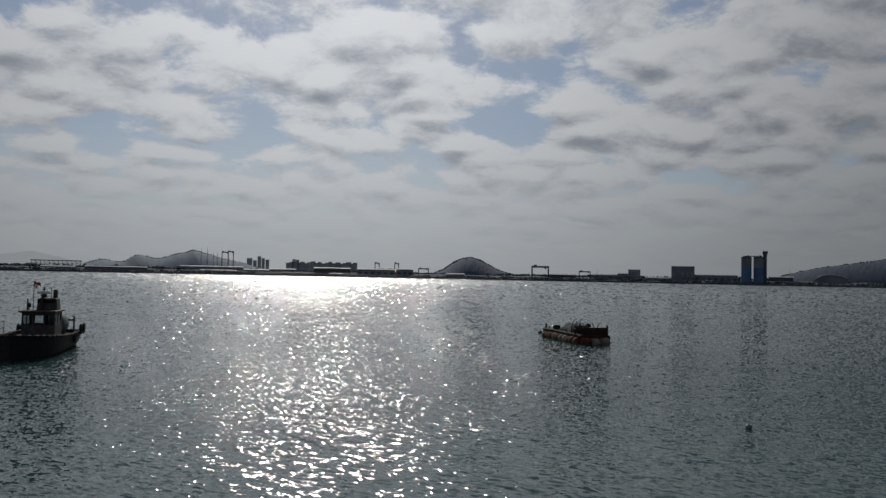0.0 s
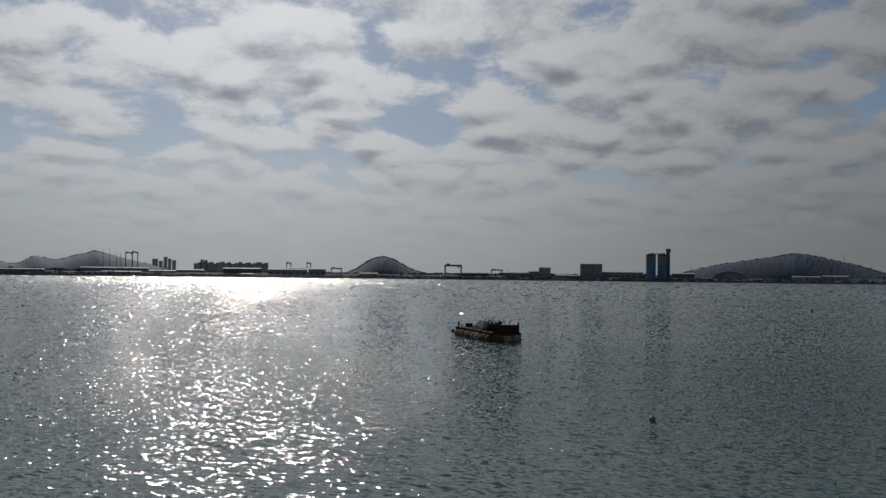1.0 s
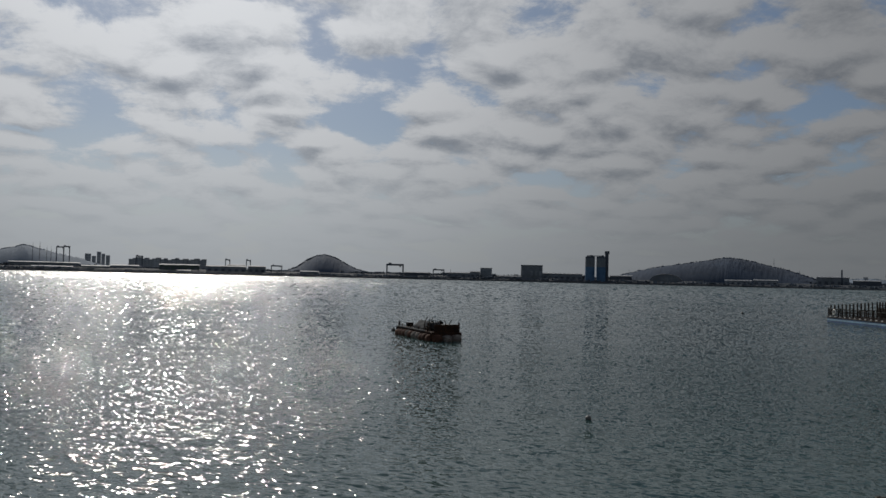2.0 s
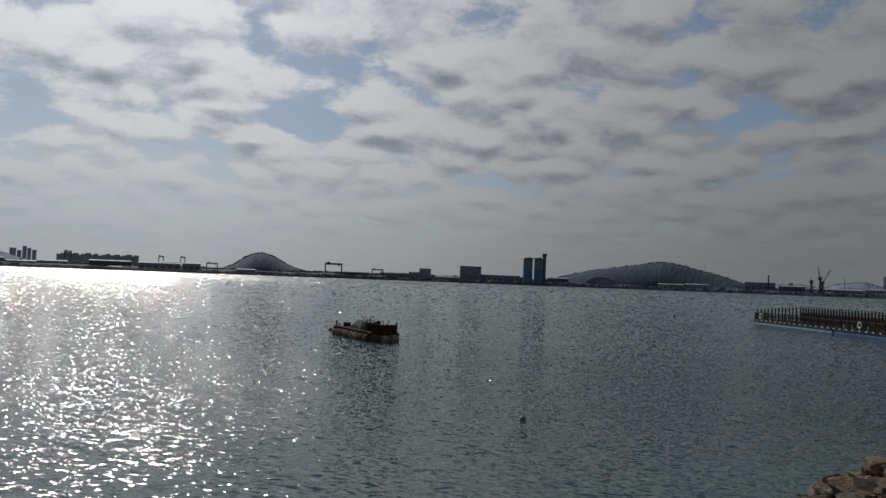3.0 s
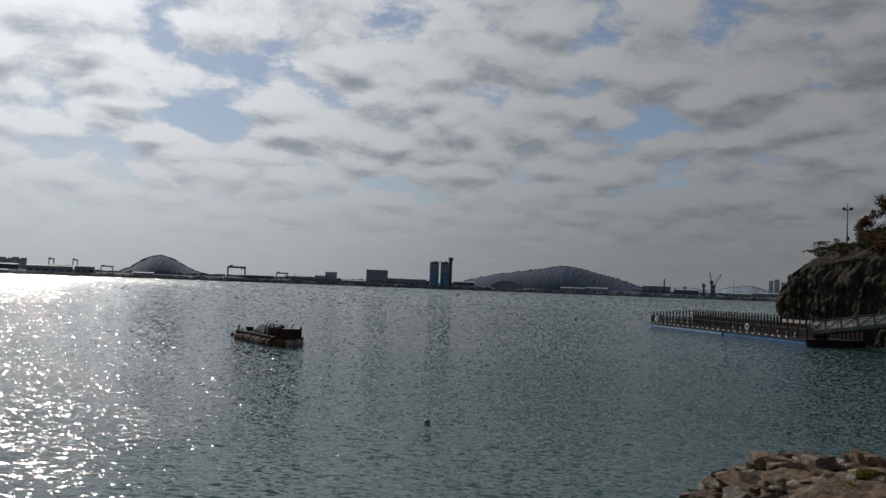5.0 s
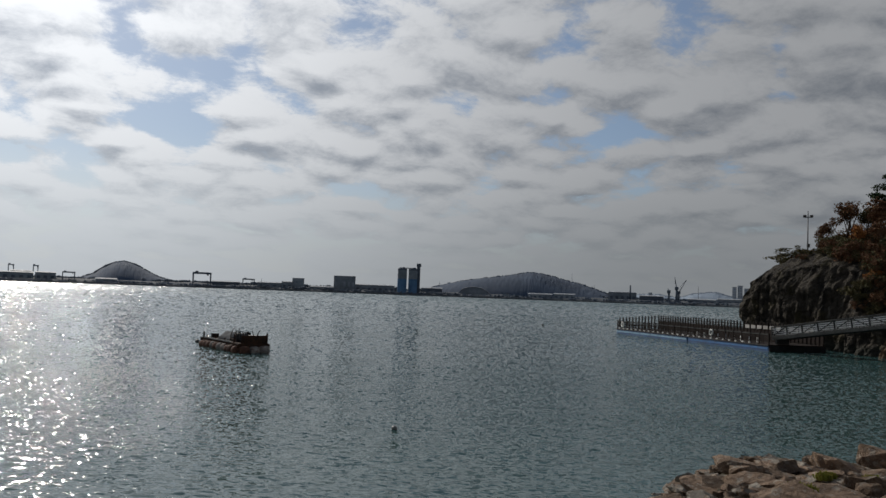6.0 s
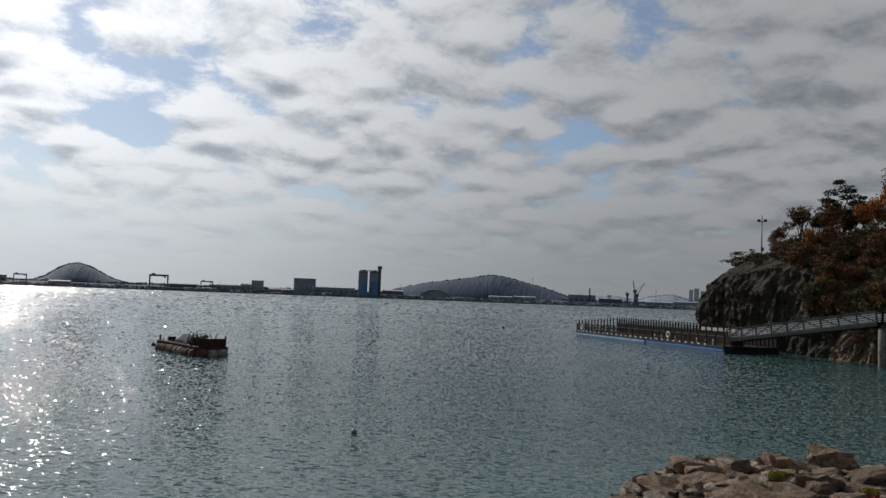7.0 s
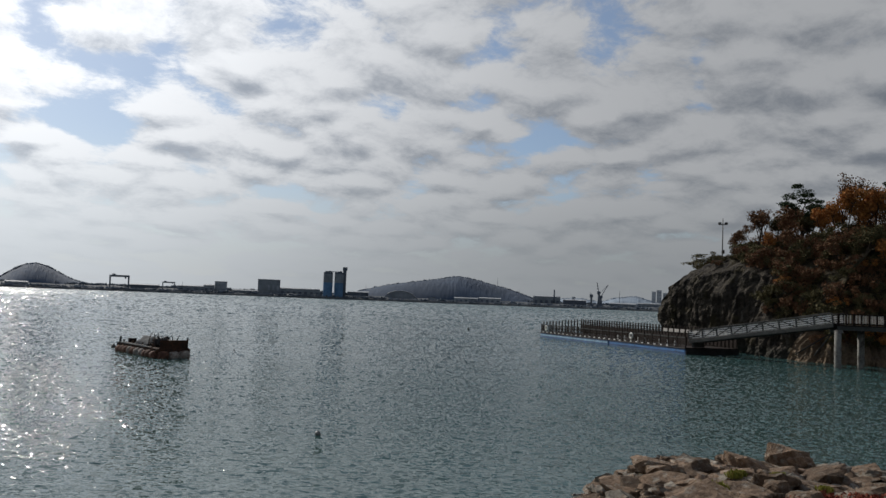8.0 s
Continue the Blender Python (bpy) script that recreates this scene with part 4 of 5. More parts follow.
def gantry_crane(az0, az1, el, dist, mat=None, label="dark shipyard gantry crane on the far shore", trolley=True):
    az = (az0 + az1) / 2
    w = radians(az1 - az0) * dist
    h = el_height(el, dist) - shore_top(dist)
    crane = thing("gantry_crane", far_frame(az, dist), label, "crane", "shipyard cranes")
    mat = mat or FAR_DARK
    t = min(4.5, max(2.0, w * 0.085))
    boxed("girder", (0, 0, h - t * 0.6), (w, t * 1.2, t * 1.2), mat, crane)
    for s in (-1, 1):
        bm = bmesh.new()
        for y in (-4, 4):
            tube(bm, (s * (w / 2 - t / 2), y, -1), (s * (w / 2 - t / 2), y * 0.3, h - t), t * 0.42, t * 0.5, 8)
        part("leg", bm, mat, crane)
        boxed("bogie", (s * (w / 2 - t / 2), 0, 0), (t, 11, 2.0), mat, crane)
    if trolley:
        boxed("trolley", (-w * 0.28, 0, h + t * 0.3), (t * 2, t * 1.3, t * 0.9), mat, crane)
        boxed("cab", (w * 0.3, 0, h - t * 1.6), (t, t, t), mat, crane)


def mast(az, el, dist, r=0.5, label="thin lattice mast on the far shore"):
    h = el_height(el, dist) - shore_top(dist)
    m = thing("lattice_mast", far_frame(az, dist), label, "mast", "far masts")
    bm = bmesh.new()
    for s in (-1, 1):
        tube(bm, (s * r * 2.2, 0, -1), (0, 0, h), r * 0.6, r * 0.3, 5)
    for k in range(6):
        z, z1 = h * k / 7, h * (k + 1) / 7
        tube(bm, (-r * 2.2 * (1 - k / 7), 0, z), (r * 2.2 * (1 - (k + 1) / 7), 0, z1), r * 0.3, r * 0.3, 4)
    part("lattice", bm, FAR_DARK, m)
    boxed("platform", (0, 0, h * 0.8), (r * 3, r * 3, r), FAR_DARK, m)


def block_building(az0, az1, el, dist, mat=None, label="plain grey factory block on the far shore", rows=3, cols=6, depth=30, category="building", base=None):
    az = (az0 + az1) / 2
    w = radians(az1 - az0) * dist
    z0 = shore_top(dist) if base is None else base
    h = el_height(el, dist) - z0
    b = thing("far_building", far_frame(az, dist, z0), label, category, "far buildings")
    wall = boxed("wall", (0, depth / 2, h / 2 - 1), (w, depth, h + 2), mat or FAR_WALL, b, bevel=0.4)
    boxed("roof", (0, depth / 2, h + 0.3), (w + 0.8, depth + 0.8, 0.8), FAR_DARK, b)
    for r in range(rows):
        for c in range(cols):
            boxed("window", (-w / 2 + w * (c + 0.5) / cols, -0.12, h * (r + 0.6) / (rows + 0.3)), (w / cols * 0.5, 0.5, h / (rows + 0.3) * 0.4), FAR_WALL, b)
    return b


def apartment_cluster(items, dist, mat):
    for a0, a1, el in items:
        block_building(a0, a1, el, dist, mat, "haze-paled high-rise apartment block beyond the far shore", 6, 3, 14, "apartment", base=6.0)


def silo_pair():
    dist = 1690
    s = thing("cement_silos", far_frame(21.10, dist, 1.5), "twin blue-banded cement silos with elevator tower", "silo")
    h = el_height(1.72, dist) - 1.5
    for az, wd in ((20.72, 0.66), (21.48, 0.64)):
        x = radians(az - 21.10) * dist
        r = radians(wd) * dist / 2
        bm = bmesh.new()
        tube(bm, (x, 0, -3), (x, 0, h * 0.60), r, r, 28)
        part("silo_base", bm, FAR_BLUE, s, "blue painted silo drum")
        bm = bmesh.new()
        tube(bm, (x, 0, h * 0.60), (x, 0, h * 0.93), r, r, 28)
        part("silo_top", bm, FAR_WALL, s, "grey silo drum")
        bm = bmesh.new()
        tube(bm, (x, 0, h * 0.93), (x, 0, h), r * 1.02, r * 0.96, 28)
        part("silo_cap", bm, FAR_DARK, s)
        boxed("vent_house", (x + r * 0.3, 0, h + 1.4), (4, 4, 3), FAR_DARK, s)
    boxed("bridge", (0, 0, h + 1.2), (radians(1.2) * dist, 2.2, 1.6), FAR_DARK, s)
    x = radians(21.87 - 21.10) * dist
    t = el_height(2.11, dist) - 1.5
    boxed("elevator_tower", (x, 3, t / 2 - 1), (radians(0.24) * dist, 8, t + 2), FAR_DARK, s, bevel=0.3)
    boxed("tower_head", (x + 0.4, 3, t - 3.2), (radians(0.32) * dist, 9, 6.4), FAR_DARK, s)


def harbour_crane(az, el, dist, jib_az, jib_el, label="slewing harbour crane with raised jib"):
    c = thing("harbour_crane", far_frame(az, dist), label, "crane", "harbour cranes")
    h = el_height(el, dist) - shore_top(dist)
    rod("tower", (0, 0, -1), (0, 0, h), 2.6, FAR_DARK, c, 10, r1=2.2)
    boxed("machine_house", (0, 0, h), (7, 7, 6), FAR_DARK, c, bevel=0.5)
    jx = radians(jib_az - az) * dist
    jz = el_height(jib_el, dist) - shore_top(dist)
    rod("jib", (0, 0, h), (jx, 0, jz), 0.9, FAR_DARK, c, 6, r1=0.5)
    rod("tie", (-3, 0, h + 6), (jx, 0, jz), 0.3, FAR_DARK, c, 5)
    boxed("portal", (0, 0, 4), (11, 11, 8), FAR_DARK, c, taper=0.7)


def arched_hall(az0, az1, el, dist):
    w = radians(az1 - az0) * dist
    h = el_height(el, dist) - shore_top(dist)
    hall = thing("arched_hall", far_frame((az0 + az1) / 2, dist), "arched pale metal storage hall on the far shore", "hall")
    rows = []
    for y in (0, 45):
        rows.append([Vector((math.cos(t) * w / 2, y, math.sin(t) * h - 0.5)) for t in (math.pi * i / 24 for i in range(25))])
    bm = bmesh.new()
    grid_mesh(bm, rows)
    part("roof", bm, FAR_WALL, hall, smooth=True)
    bm = bmesh.new()
    vs = [bm.verts.new(p) for p in rows[0]]
    bm.faces.new(vs)
    part("end_wall", bm, FAR_WALL, hall)
    bm = bmesh.new()
    path_tube(bm, [p + Vector((0, -0.6, 0)) for p in rows[0][:20]], 0.9, 0.9, 6)
    part("edge_trim", bm, FAR_ROOF, hall, "white roof edge", smooth=True)


def tree_belt(az0, az1, dist, h0, seed, base=2.0):
    """A belt of trees along the far shore, with an uneven top."""
    rnd = random.Random(seed)
    verts, faces = [], []
    n = int((az1 - az0) * 55)
    for i in range(n):
        az = rnd.uniform(az0, az1)
        r = rnd.uniform(1.2, 3.0)
        c = polar(az, dist + rnd.uniform(0, 40), base + h0 * rnd.uniform(0.15, 1.0) * (0.7 + 0.5 * noise.noise((az * 1.2, seed, 0))))
        first = len(verts)
        for k in range(6):
            a = k * math.pi / 3 + rnd.uniform(0, 0.5)
            verts.append(c + Vector((math.cos(a) * r * rnd.uniform(0.8, 1.6), math.sin(a) * r, rnd.uniform(-1.2, 0.4) * r * 0.5)))
        verts.append(c + Vector((0, 0, r * rnd.uniform(0.6, 1.1))))
        verts.append(c - Vector((0, 0, r * 1.8)))
        for k in range(6):
            faces.append((first + k, first + (k + 1) % 6, first + 6))
            faces.append((first + (k + 1) % 6, first + k, first + 7))
    mesh = bpy.data.meshes.new("tree_belt")
    mesh.from_pydata([tuple(v) for v in verts], [], faces)
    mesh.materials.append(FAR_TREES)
    tagged(new("tree_belt", mesh), "dark belt of trees and scrub on the far shore", "trees", kind="stuff")


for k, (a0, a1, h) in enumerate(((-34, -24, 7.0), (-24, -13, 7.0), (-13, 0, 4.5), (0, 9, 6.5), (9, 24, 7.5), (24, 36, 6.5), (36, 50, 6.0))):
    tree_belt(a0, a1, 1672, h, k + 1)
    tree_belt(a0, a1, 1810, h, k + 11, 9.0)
# left: conveyor trestle, shipyard
def trestle(az0, az1, el, dist):
    w = radians(az1 - az0) * dist
    h = el_height(el, dist) - shore_top(dist)
    t = thing("conveyor_trestle", far_frame((az0 + az1) / 2, dist), "long open conveyor trestle above the far shore", "trestle")
    boxed("conveyor", (0, 0, h - 1.0), (w, 4, 1.8), FAR_DARK, t)
    boxed("walkway", (0, 0, h * 0.62), (w, 3, 0.9), FAR_DARK, t)
    for i in range(12):
        x = -w / 2 + w * (i + 0.2) / 11.5
        rod("leg", (x, 0, -1), (x, 0, h - 1.5), 0.6, FAR_DARK, t, 6)
        if i < 11:
            rod("brace", (x, 0, h * 0.62), (x + w / 11.5, 0, h - 1.5), 0.35, FAR_DARK, t, 5)


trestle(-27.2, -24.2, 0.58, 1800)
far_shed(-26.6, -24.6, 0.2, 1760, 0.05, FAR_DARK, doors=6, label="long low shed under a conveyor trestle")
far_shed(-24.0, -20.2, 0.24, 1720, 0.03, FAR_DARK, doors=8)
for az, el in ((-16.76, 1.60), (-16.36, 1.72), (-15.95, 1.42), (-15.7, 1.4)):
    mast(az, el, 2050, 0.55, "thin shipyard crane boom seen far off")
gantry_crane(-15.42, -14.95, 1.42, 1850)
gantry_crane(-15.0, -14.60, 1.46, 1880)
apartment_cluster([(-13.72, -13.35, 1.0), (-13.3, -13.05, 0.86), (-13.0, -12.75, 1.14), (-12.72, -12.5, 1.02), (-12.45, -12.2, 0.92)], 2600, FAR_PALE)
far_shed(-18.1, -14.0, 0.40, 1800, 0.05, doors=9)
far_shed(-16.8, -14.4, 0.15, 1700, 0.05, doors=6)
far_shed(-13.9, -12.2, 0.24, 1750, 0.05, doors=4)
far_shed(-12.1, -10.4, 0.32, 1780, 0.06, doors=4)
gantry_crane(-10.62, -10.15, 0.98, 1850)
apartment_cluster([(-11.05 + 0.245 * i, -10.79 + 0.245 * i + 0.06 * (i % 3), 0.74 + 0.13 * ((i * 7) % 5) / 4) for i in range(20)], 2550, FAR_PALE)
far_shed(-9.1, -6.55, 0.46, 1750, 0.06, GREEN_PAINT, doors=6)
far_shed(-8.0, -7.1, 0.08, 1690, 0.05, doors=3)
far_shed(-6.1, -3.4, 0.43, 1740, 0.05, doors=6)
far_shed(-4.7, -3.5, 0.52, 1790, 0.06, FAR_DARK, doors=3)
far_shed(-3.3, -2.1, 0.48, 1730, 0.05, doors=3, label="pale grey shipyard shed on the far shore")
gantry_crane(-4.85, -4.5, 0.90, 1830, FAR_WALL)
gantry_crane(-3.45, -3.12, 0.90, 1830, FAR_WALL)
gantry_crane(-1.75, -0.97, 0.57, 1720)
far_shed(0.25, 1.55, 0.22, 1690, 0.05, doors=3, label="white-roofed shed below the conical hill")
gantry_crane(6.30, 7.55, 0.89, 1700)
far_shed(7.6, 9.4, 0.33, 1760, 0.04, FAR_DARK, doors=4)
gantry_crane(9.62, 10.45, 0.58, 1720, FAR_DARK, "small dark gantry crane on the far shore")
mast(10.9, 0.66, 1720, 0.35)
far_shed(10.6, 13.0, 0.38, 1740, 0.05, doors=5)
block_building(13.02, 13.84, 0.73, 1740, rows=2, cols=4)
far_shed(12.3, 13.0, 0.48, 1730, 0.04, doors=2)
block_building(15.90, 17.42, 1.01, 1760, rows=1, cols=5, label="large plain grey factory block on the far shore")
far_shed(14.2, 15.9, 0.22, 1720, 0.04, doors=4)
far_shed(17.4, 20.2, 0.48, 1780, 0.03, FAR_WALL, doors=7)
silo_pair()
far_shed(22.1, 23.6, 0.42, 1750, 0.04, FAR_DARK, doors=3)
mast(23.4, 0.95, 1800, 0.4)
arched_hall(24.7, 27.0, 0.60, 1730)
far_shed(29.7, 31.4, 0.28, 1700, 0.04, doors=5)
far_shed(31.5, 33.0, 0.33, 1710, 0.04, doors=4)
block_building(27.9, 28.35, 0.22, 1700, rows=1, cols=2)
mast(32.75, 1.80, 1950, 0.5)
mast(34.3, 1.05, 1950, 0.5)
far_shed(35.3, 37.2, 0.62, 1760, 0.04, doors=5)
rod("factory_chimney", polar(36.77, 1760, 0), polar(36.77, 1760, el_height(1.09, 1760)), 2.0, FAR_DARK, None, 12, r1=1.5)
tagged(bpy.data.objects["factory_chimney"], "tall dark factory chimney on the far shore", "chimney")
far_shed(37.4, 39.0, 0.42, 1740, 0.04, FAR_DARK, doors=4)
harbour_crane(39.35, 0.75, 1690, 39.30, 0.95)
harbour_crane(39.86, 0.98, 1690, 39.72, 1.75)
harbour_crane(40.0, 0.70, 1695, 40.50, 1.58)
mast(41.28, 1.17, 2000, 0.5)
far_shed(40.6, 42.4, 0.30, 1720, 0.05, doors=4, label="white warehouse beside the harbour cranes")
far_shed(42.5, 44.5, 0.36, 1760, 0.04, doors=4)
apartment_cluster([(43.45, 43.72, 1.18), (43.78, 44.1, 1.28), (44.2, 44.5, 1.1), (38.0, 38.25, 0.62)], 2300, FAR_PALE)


# ---- plants on the headland ----
def leaf_cloud(name, centres, per, leaf, mat, parent, seed, flat=0.6):
    """Many small leaves scattered round the centres (x, y, z, radius)."""
    rng = np.random.default_rng(seed)
    c = np.array(centres, float)
    n = per * len(c)
    who = np.repeat(np.arange(len(c)), per)
    d = rng.normal(size=(n, 3))
    d /= np.linalg.norm(d, axis=1)[:, None]
    r = c[who, 3] * rng.uniform(0.25, 1.08, n) ** 0.6
    pos = c[who, :3] + d * r[:, None] * np.array([1, 1, flat])
    a = rng.normal(size=(n, 3))
    a /= np.linalg.norm(a, axis=1)[:, None]
    b = np.cross(a, rng.normal(size=(n, 3)))
    b /= np.linalg.norm(b, axis=1)[:, None]
    s = leaf * rng.uniform(0.6, 1.4, n)[:, None]
    verts = np.stack([pos - a * s, pos - b * s * 0.55, pos + a * s, pos + b * s * 0.55], 1).reshape(-1, 3)
    faces = np.arange(4 * n).reshape(-1, 4)
    mesh = bpy.data.meshes.new(name)
    mesh.from_pydata(verts.tolist(), [], faces.tolist())
    mesh.materials.append(mat)
    ob = new(name, mesh)
    ob.parent = parent
    return ob


def grow(bm, rnd, p, way, length, r, depth, tips, spread=0.6, lift=0.15):
    """A limb that bends and forks; gathers the tips."""
    pts, q, d = [p], Vector(p), Vector(way).normalized()
    for _ in range(4):
        d = (d + Vector((rnd.uniform(-1, 1), rnd.uniform(-1, 1), rnd.uniform(-0.6, 1))) * 0.16 + Vector((0, 0, lift * 0.3))).normalized()
        q = q + d * length / 4
        pts.append(q.copy())
    path_tube(bm, pts, r, r * 0.55, 6 if depth > 1 else 4)
    tips.append((q.copy(), depth))
    if depth == 0:
        return
    for k in range(rnd.choice((2, 3, 3))):
        at = pts[rnd.choice((2, 3, 4))]
        side = Vector((rnd.uniform(-1, 1), rnd.uniform(-1, 1), rnd.uniform(-0.1, 0.7))).normalized()
        grow(bm, rnd, at, (d * (1 - spread) + side * spread + Vector((0, 0, lift))).normalized(), length * rnd.uniform(0.55, 0.8), r * 0.55, depth - 1, tips, spread, lift)


def make_tree(name, label, category, seed, height, leaf_mat, per, leaf, crown=0.75, depth=3, spread=0.6, lift=0.15, flat=0.7, group="", trunk=0.12):
    rnd = random.Random(seed)
    tree = thing(name, Matrix(), label, category, group)
    bm, tips = bmesh.new(), []
    grow(bm, rnd, Vector((0, 0, -0.4)), Vector((rnd.uniform(-0.15, 0.15), rnd.uniform(-0.15, 0.15), 1)), height * 0.45, trunk, depth, tips, spread, lift)
    top = max(t.z for t, _ in tips)
    k = height / top
    for v in bm.verts:
        v.co *= k
    part("trunk", bm, BARK, tree, smooth=True)
    if per:
        centres = [(*(t * k), crown * rnd.uniform(0.6, 1.15)) for t, dep in tips if dep <= 1]
        leaf_cloud("crown", centres, per, leaf, leaf_mat, tree, seed, flat)
    return tree


def make_shrub(label, seed, size, mat, leaf=0.11):
    rnd = random.Random(seed)
    shrub = thing("shrub", Matrix(), label, "shrub", "headland shrubs")
    bm = bmesh.new()
    for k in range(6):
        a = k * 1.05 + rnd.uniform(0, 0.5)
        path_tube(bm, [Vector((0, 0, -0.3)), Vector((math.cos(a) * size * 0.25, math.sin(a) * size * 0.25, size * 0.4)), Vector((math.cos(a) * size * 0.6, math.sin(a) * size * 0.6, size * rnd.uniform(0.6, 1.0)))], 0.04, 0.015, 4)
    part("stems", bm, BARK, shrub)
    centres = [(rnd.uniform(-0.75, 0.75) * size, rnd.uniform(-0.75, 0.75) * size, rnd.uniform(0.12, 0.85) * size, size * rnd.uniform(0.22, 0.42)) for _ in range(15)]
    leaf_cloud("foliage", centres, 75, leaf, mat, shrub, seed, 0.8)
    return shrub


def on_headland(az, v):
    """The place on the headland's surface at that bearing, v as in headland_point."""
    best = min((abs(math.degrees(math.atan2(p.x, p.y)) - az), i, p) for i, p in ((i, headland_point(1.9 + i * 0.02, v)) for i in range(400)))
    return best[2]


def plant(tree, az, v, rz, scale=1.0, sink=0.15):
    p = on_headland(az, v)
    m = Matrix.Translation(p - Vector((0, 0, sink))) @ Matrix.Rotation(rz, 4, "Z") @ Matrix.Scale(scale, 4)
    return m


def place(tree, used, m):
    """The first stands at m itself, the later ones are copies."""
    if tree in used:
        ob = copy_thing(tree, m)
        ob.scale = m.to_scale()
        return ob
    used.add(tree)
    tree.matrix_world = m
    return tree


rnd = random.Random(21)
used = set()
SHRUBS = [make_shrub("dense olive-brown shrub on the headland", 31, 1.5, LEAF_OLIVE), make_shrub("dense russet autumn shrub on the headland", 32, 1.6, LEAF_RUSSET),
          make_shrub("orange autumn shrub on the headland", 33, 1.5, LEAF_ORANGE), make_shrub("dark olive shrub on the headland", 34, 1.7, LEAF_OLIVE),
          make_shrub("dull russet shrub on the headland", 35, 1.6, LEAF_RUSSET)]
for i in range(190):
    az = rnd.uniform(49.3, 61.0)
    v = rnd.uniform(0.82 if az > 50.6 else 1.1, 2.0)
    k = rnd.choices((0, 1, 2, 3, 4), (3, 4, 1.2, 3, 3))[0]
    place(SHRUBS[k], used, plant(None, az, v, rnd.uniform(0, 6.3), rnd.uniform(0.65, 1.25)))
for i in range(110):
    az = rnd.uniform(49.6, 61.0)
    v = rnd.uniform(0.72 if az > 51.0 else 1.05, 1.7)
    place(SHRUBS[rnd.choices((0, 1, 3, 4), (3, 2, 4, 2))[0]], used, plant(None, az, v, rnd.uniform(0, 6.3), rnd.uniform(0.45, 0.8)))
for i in range(70):
    az = rnd.uniform(45.4, 50.8)
    v = rnd.uniform(1.22, 1.9)
    place(SHRUBS[rnd.choice((0, 0, 3, 1))], used, plant(None, az, v, rnd.uniform(0, 6.3), rnd.uniform(0.25, 0.55)))

AUTUMN = [make_tree("autumn_tree", "small russet autumn tree on the headland", "tree", 41, 5.2, LEAF_RUSSET, 95, 0.13, 0.8, group="headland trees"),
          make_tree("autumn_tree", "orange-leaved autumn tree on the headland", "tree", 42, 5.0, LEAF_ORANGE, 95, 0.13, 0.85, group="headland trees"),
          make_tree("autumn_tree", "thinning brown autumn tree on the headland", "tree", 43, 5.6, LEAF_RUSSET, 34, 0.13, 0.7, group="headland trees"),
          make_tree("autumn_tree", "olive-brown leafy tree on the headland", "tree", 44, 4.8, LEAF_OLIVE, 95, 0.13, 0.85, group="headland trees")]
for az, v, k, s in ((48.7, 1.7, 2, 0.62), (49.2, 1.6, 0, 0.62), (49.7, 1.75, 0, 0.75), (50.2, 1.6, 2, 0.95), (50.8, 1.8, 2, 1.0), (51.5, 1.6, 0, 1.0), (51.9, 1.9, 3, 0.9),
                    (52.6, 1.7, 0, 0.85), (53.4, 1.85, 3, 0.9), (54.2, 1.75, 1, 0.85), (54.9, 1.7, 1, 0.95), (55.6, 1.85, 1, 1.0), (56.3, 1.7, 1, 0.95),
                    (57.1, 1.8, 1, 1.05), (57.9, 1.7, 0, 1.05), (58.6, 1.8, 1, 1.1), (59.6, 1.7, 0, 1.1), (52.2, 1.3, 0, 0.8), (53.6, 1.35, 3, 0.8),
                    (55.0, 1.3, 0, 0.85), (56.6, 1.4, 3, 0.85), (57.9, 1.3, 1, 0.8), (51.0, 1.35, 1, 0.55), (59.2, 1.35, 0, 0.9), (60.6, 1.8, 0, 1.1)):
    place(AUTUMN[k], used, plant(None, az, v, rnd.uniform(0, 6.3), s))
pine = make_tree("pine_tree", "dark green pine tree with layered crown", "tree", 52, 6.8, LEAF_PINE, 210, 0.11, 0.95, 3, 0.72, 0.05, 0.42, trunk=0.17, group="headland pines")
for az, v, s in ((53.1, 1.9, 1.2), (53.9, 2.0, 0.9), (52.6, 2.0, 0.8), (58.4, 2.0, 1.0)):
    place(pine, used, plant(None, az, v, rnd.uniform(0, 6.3), s))
bare = make_tree("bare_tree", "nearly bare tree with a few last leaves", "tree", 61, 7.4, LEAF_RUSSET, 7, 0.14, 0.5, 4, 0.55, 0.2, 0.9, group="bare trees", trunk=0.13)
for az, v, s in ((55.4, 1.95, 0.92), (56.3, 1.95, 1.0), (57.2, 2.0, 0.9), (51.2, 1.9, 0.6)):
    place(bare, used, plant(None, az, v, rnd.uniform(0, 6.3), s))
windswept = make_tree("windswept_tree", "low windswept tree spreading over the cliff edge", "tree", 74, 2.6, LEAF_OLIVE, 26, 0.10, 0.5, 3, 0.8, 0.02, 0.4, trunk=0.10)
place(windswept, used, plant(None, 46.1, 1.4, 2.2, 1.45) @ Matrix.Diagonal((1.5, 1.5, 0.66, 1.0)))
for az, v, s in ((45.7, 1.35, 0.7), (47.0, 1.5, 0.8)):
    place(windswept, used, plant(None, az, v, rnd.uniform(0, 6.3), s))


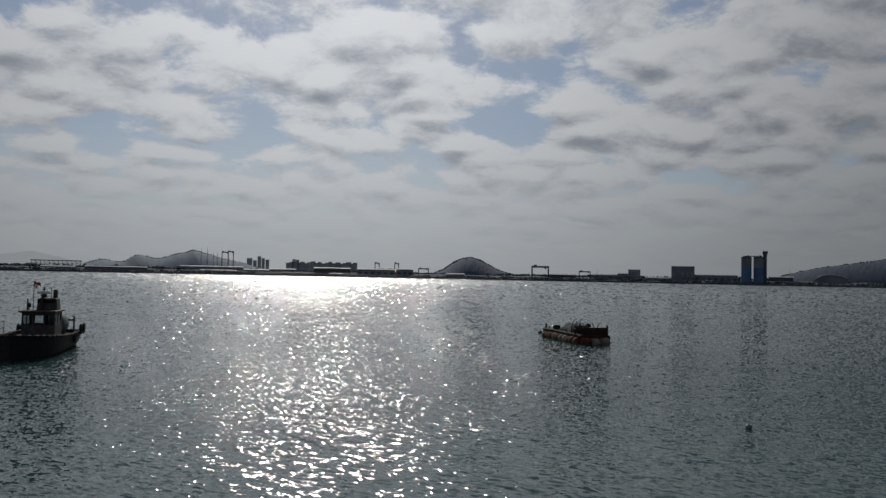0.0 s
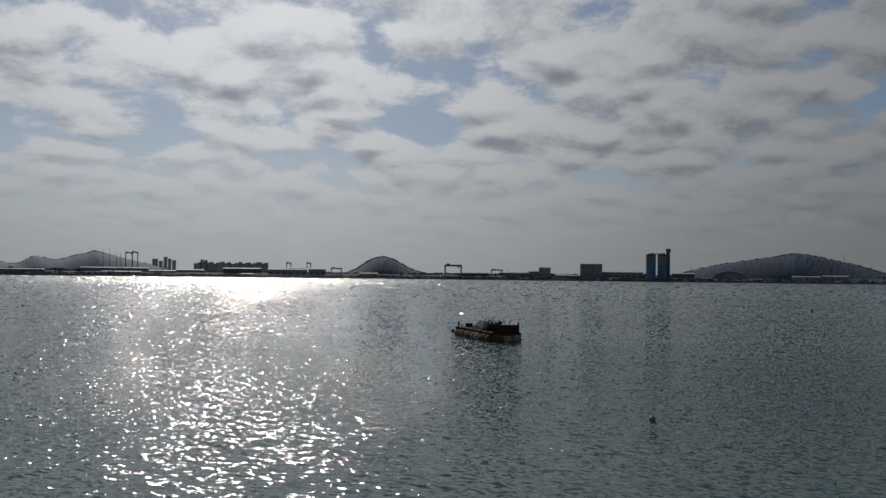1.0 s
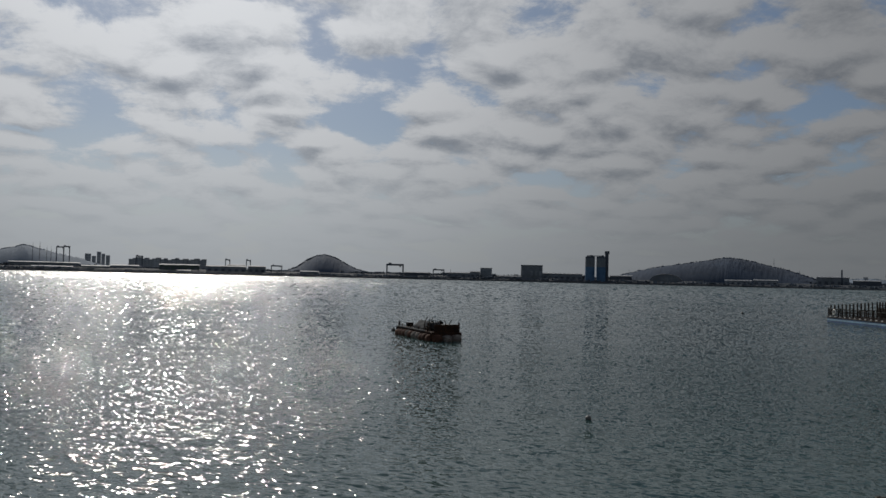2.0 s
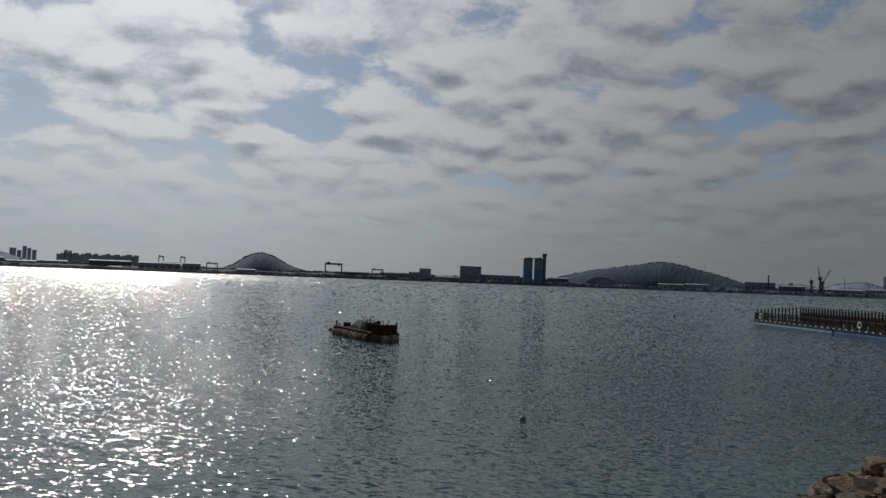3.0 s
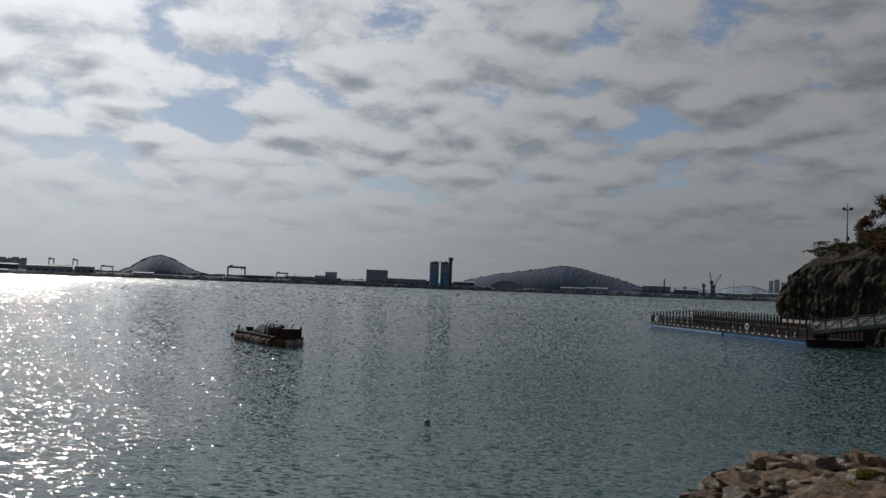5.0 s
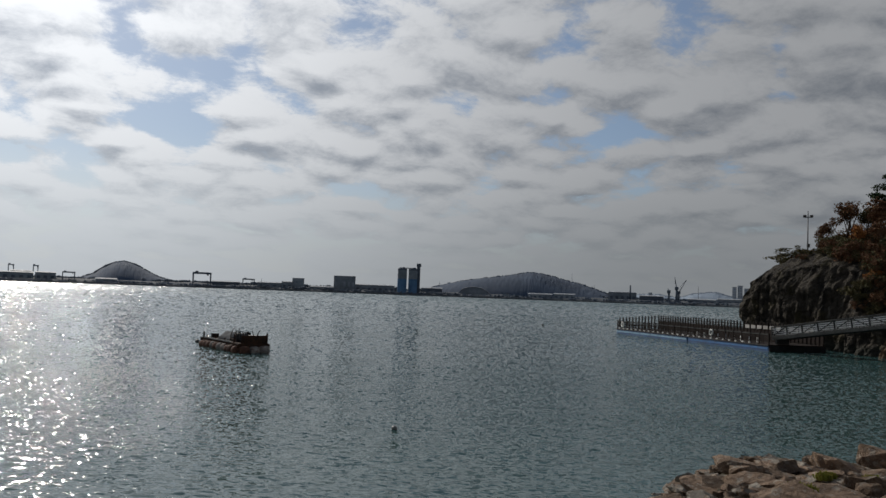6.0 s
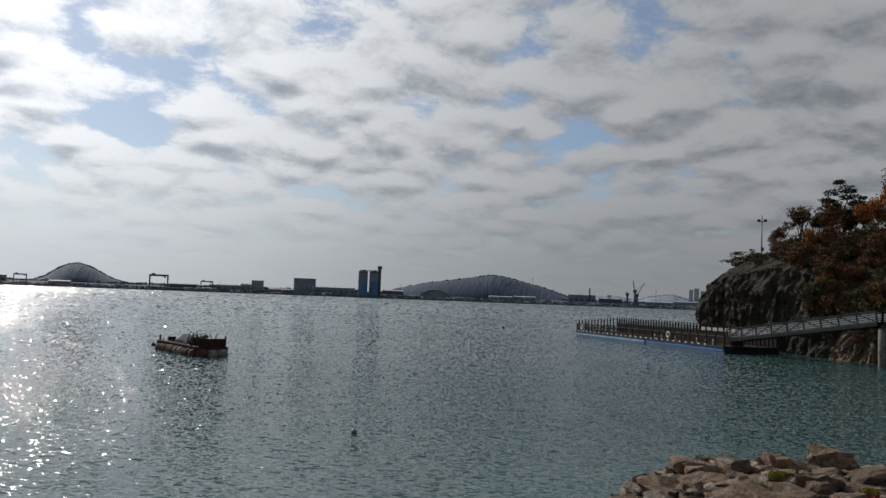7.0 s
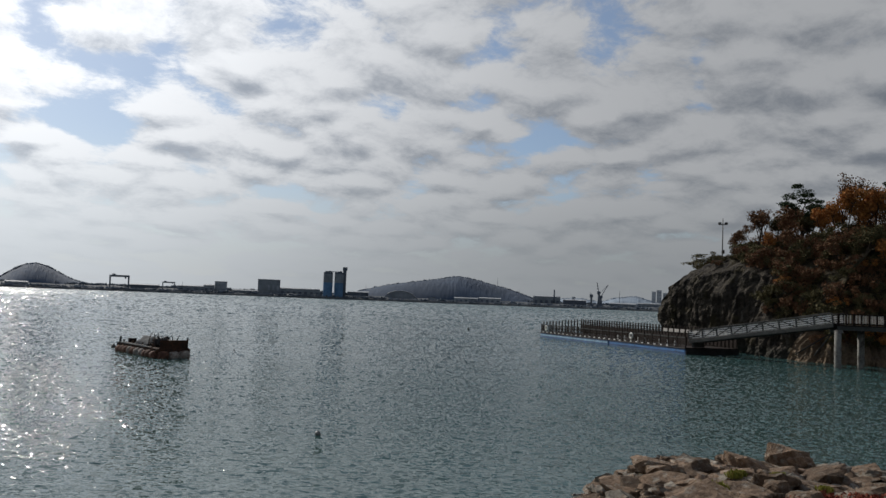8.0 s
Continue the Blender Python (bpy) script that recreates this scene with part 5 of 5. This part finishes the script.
def build_lamp():
    p = on_headland(48.04, 1.62)
    h = el_height(6.12, math.hypot(p.x, p.y)) - p.z
    lamp = thing("floodlight_mast", Matrix.Translation(p), "dark floodlight mast on top of the headland", "lamp")
    rod("pole", (0, 0, -0.4), (0, 0, h), 0.09, DARK_STEEL, lamp, 10, r1=0.06)
    boxed("cross_arm", (0, 0, h - 0.55), (1.0, 0.10, 0.10), DARK_STEEL, lamp, rz=-40)
    for s in (-0.42, 0.45):
        boxed("floodlight", (s * math.cos(radians(40)), -s * math.sin(radians(40)), h - 0.40), (0.42, 0.3, 0.34), DARK_STEEL, lamp, rz=-40, bevel=0.04)
    rod("finial", (0, 0, h), (0, 0, h + 0.35), 0.05, DARK_STEEL, lamp)
    boxed("control_box", (0, -0.12, 1.2), (0.35, 0.22, 0.5), DARK_STEEL, lamp)


build_lamp()


# ---- the rock bank beside the quay ----
def bank_height(x, y):
    r, az = math.hypot(x, y), math.degrees(math.atan2(x, y))
    side = smooth01(34.6, 45.2, az)
    out = 1.0 - smooth01(20.0, 25.5, r)
    return -0.7 + (2.12 + 0.05 * max(0.0, 20 - r)) * side * out


def build_bank():
    bm = bmesh.new()
    rows = []
    for j in range(60):
        r = 4.0 + 22.0 * j / 59
        rows.append([Vector((math.sin(a) * r, math.cos(a) * r, bank_height(math.sin(a) * r, math.cos(a) * r) - 0.12 + 0.12 * noise.noise((math.sin(a) * r, math.cos(a) * r, 0))))
                     for a in (radians(33 + 75 * i / 90) for i in range(91))])
    grid_mesh(bm, rows)
    bank = tagged(part("rock_bank", bm, EARTH, smooth=True), "bank of brown and grey riprap boulders", "rock bank", kind="structure")
    rng = random.Random(8)
    meshes = []
    for k in range(16):
        b = bmesh.new()
        sx, sy, sz = rng.uniform(0.85, 1.35), rng.uniform(0.6, 0.95), rng.uniform(0.28, 0.5)
        for _ in range(18):
            d = Vector((rng.gauss(0, 1), rng.gauss(0, 1), rng.gauss(0, 1))).normalized()
            q = max(abs(d.x), abs(d.y), abs(d.z))
            d = d / q ** 0.55
            b.verts.new((d.x * sx * rng.uniform(0.85, 1.0), d.y * sy * rng.uniform(0.85, 1.0), d.z * sz * rng.uniform(0.85, 1.0)))
        hull = bmesh.ops.convex_hull(b, input=list(b.verts))
        loose = [v for v in b.verts if not v.link_faces]
        bmesh.ops.delete(b, geom=loose, context="VERTS")
        bmesh.ops.triangulate(b, faces=list(b.faces))
        bmesh.ops.subdivide_edges(b, edges=list(b.edges), cuts=2, use_grid_fill=True)
        bmesh.ops.triangulate(b, faces=list(b.faces))
        shift = Vector((k * 3.1, k * 1.7, 0))
        for v in b.verts:
            out = Vector(v.co).normalized()
            rough = noise.fractal(v.co * 1.7 + shift, 0.7, 2.1, 4) * 0.10 - abs(noise.noise(v.co * 3.4 + shift)) * 0.07
            ledge = 0.035 * math.sin(v.co.z * 15 + 3 * noise.noise(v.co * 1.5 + shift))
            v.co += out * (rough + ledge)
        mesh = bpy.data.meshes.new("rock")
        b.to_mesh(mesh)
        b.free()
        mesh.materials.append(STONE_GREY if k % 4 == 0 else STONE)
        meshes.append(mesh)
    spots = []
    tries = 0
    while len(spots) < 520 and tries < 60000:
        tries += 1
        az, r = rng.uniform(36.4, 61), rng.uniform(13.5, 24.0)
        x, y = math.sin(radians(az)) * r, math.cos(radians(az)) * r
        z = bank_height(x, y)
        if z < -0.45:
            continue
        s = rng.uniform(0.32, 0.62) if rng.random() < 0.55 else rng.uniform(0.14, 0.28)
        if all((x - a) ** 2 + (y - b) ** 2 > (0.48 * (s + c)) ** 2 for a, b, c in spots):
            spots.append((x, y, s))
            ob = new("rock", rng.choice(meshes))
            ob.parent = bank
            ob.location = (x, y, z + 0.10 * s)
            ob.rotation_euler = (rng.uniform(-0.3, 0.3), rng.uniform(-0.3, 0.3), rng.uniform(0, 6.3))
            ob.scale = (s, s, s * rng.uniform(0.8, 1.25))
    for az, r, s, up in ((52.4, 20.8, 0.62, 0.25), (53.0, 20.6, 0.4, 0.2)):
        x, y = math.sin(radians(az)) * r, math.cos(radians(az)) * r
        ob = new("rock", meshes[1])
        ob.parent = bank
        ob.location = (x, y, bank_height(x, y) + up)
        ob.rotation_euler = (0.2, 1.1, 0.6)
        ob.scale = (s, s, s)


def build_tuft(az, r, mat, label, name, seed, size=0.35, blades=160):
    rng = random.Random(seed)
    x, y = math.sin(radians(az)) * r, math.cos(radians(az)) * r
    tuft = thing(name, Matrix.Translation((x, y, bank_height(x, y) + 0.12)), label, "plant", "bank plants")
    verts, faces = [], []
    for i in range(blades):
        a, lean = rng.uniform(0, 6.3), rng.uniform(0.1, 0.8)
        p = Vector((rng.gauss(0, size * 0.5), rng.gauss(0, size * 0.5), 0))
        q = p + Vector((math.cos(a) * lean * size, math.sin(a) * lean * size, size * rng.uniform(0.6, 1.3)))
        w = Vector((-math.sin(a), math.cos(a), 0)) * 0.022
        k = len(verts)
        verts += [tuple(p - w), tuple(p + w), tuple((p + q) / 2 + w * 0.9 + Vector((0, 0, 0.05))), tuple(q), tuple((p + q) / 2 - w * 0.9 + Vector((0, 0, 0.05)))]
        faces.append((k, k + 1, k + 2, k + 3, k + 4))
    mesh = bpy.data.meshes.new("grass")
    mesh.from_pydata(verts, [], faces)
    mesh.materials.append(mat)
    ob = new("grass", mesh)
    ob.parent = tuft


build_bank()
for k, (az, r, s) in enumerate(((47.7, 15.4, 0.17), (49.1, 17.6, 0.11), (49.4, 17.9, 0.10), (51.8, 18.2, 0.10), (48.1, 15.3, 0.15), (54.5, 17.0, 0.10))):
    build_tuft(az, r, GRASS_GREEN, "yellow-green grass tuft among the boulders", "grass_tuft", 90 + k, s)


def build_creeper(az, r, seed):
    x, y = math.sin(radians(az)) * r, math.cos(radians(az)) * r
    rng = random.Random(seed)
    plant_ = thing("red_creeper", Matrix.Translation((x, y, bank_height(x, y) + 0.25)), "low red autumn creeper over the boulders", "plant", "bank plants")
    centres = [(rng.uniform(-0.9, 0.9), rng.uniform(-0.6, 0.6), rng.uniform(-0.12, 0.05), rng.uniform(0.12, 0.28)) for _ in range(9)]
    leaf_cloud("leaves", centres, 60, 0.03, LEAF_RED, plant_, seed, 0.4)


for k, (az, r) in enumerate(((55.6, 15.6), (56.4, 15.4), (57.3, 15.3), (58.2, 15.6))):
    build_creeper(az, r, 120 + k)
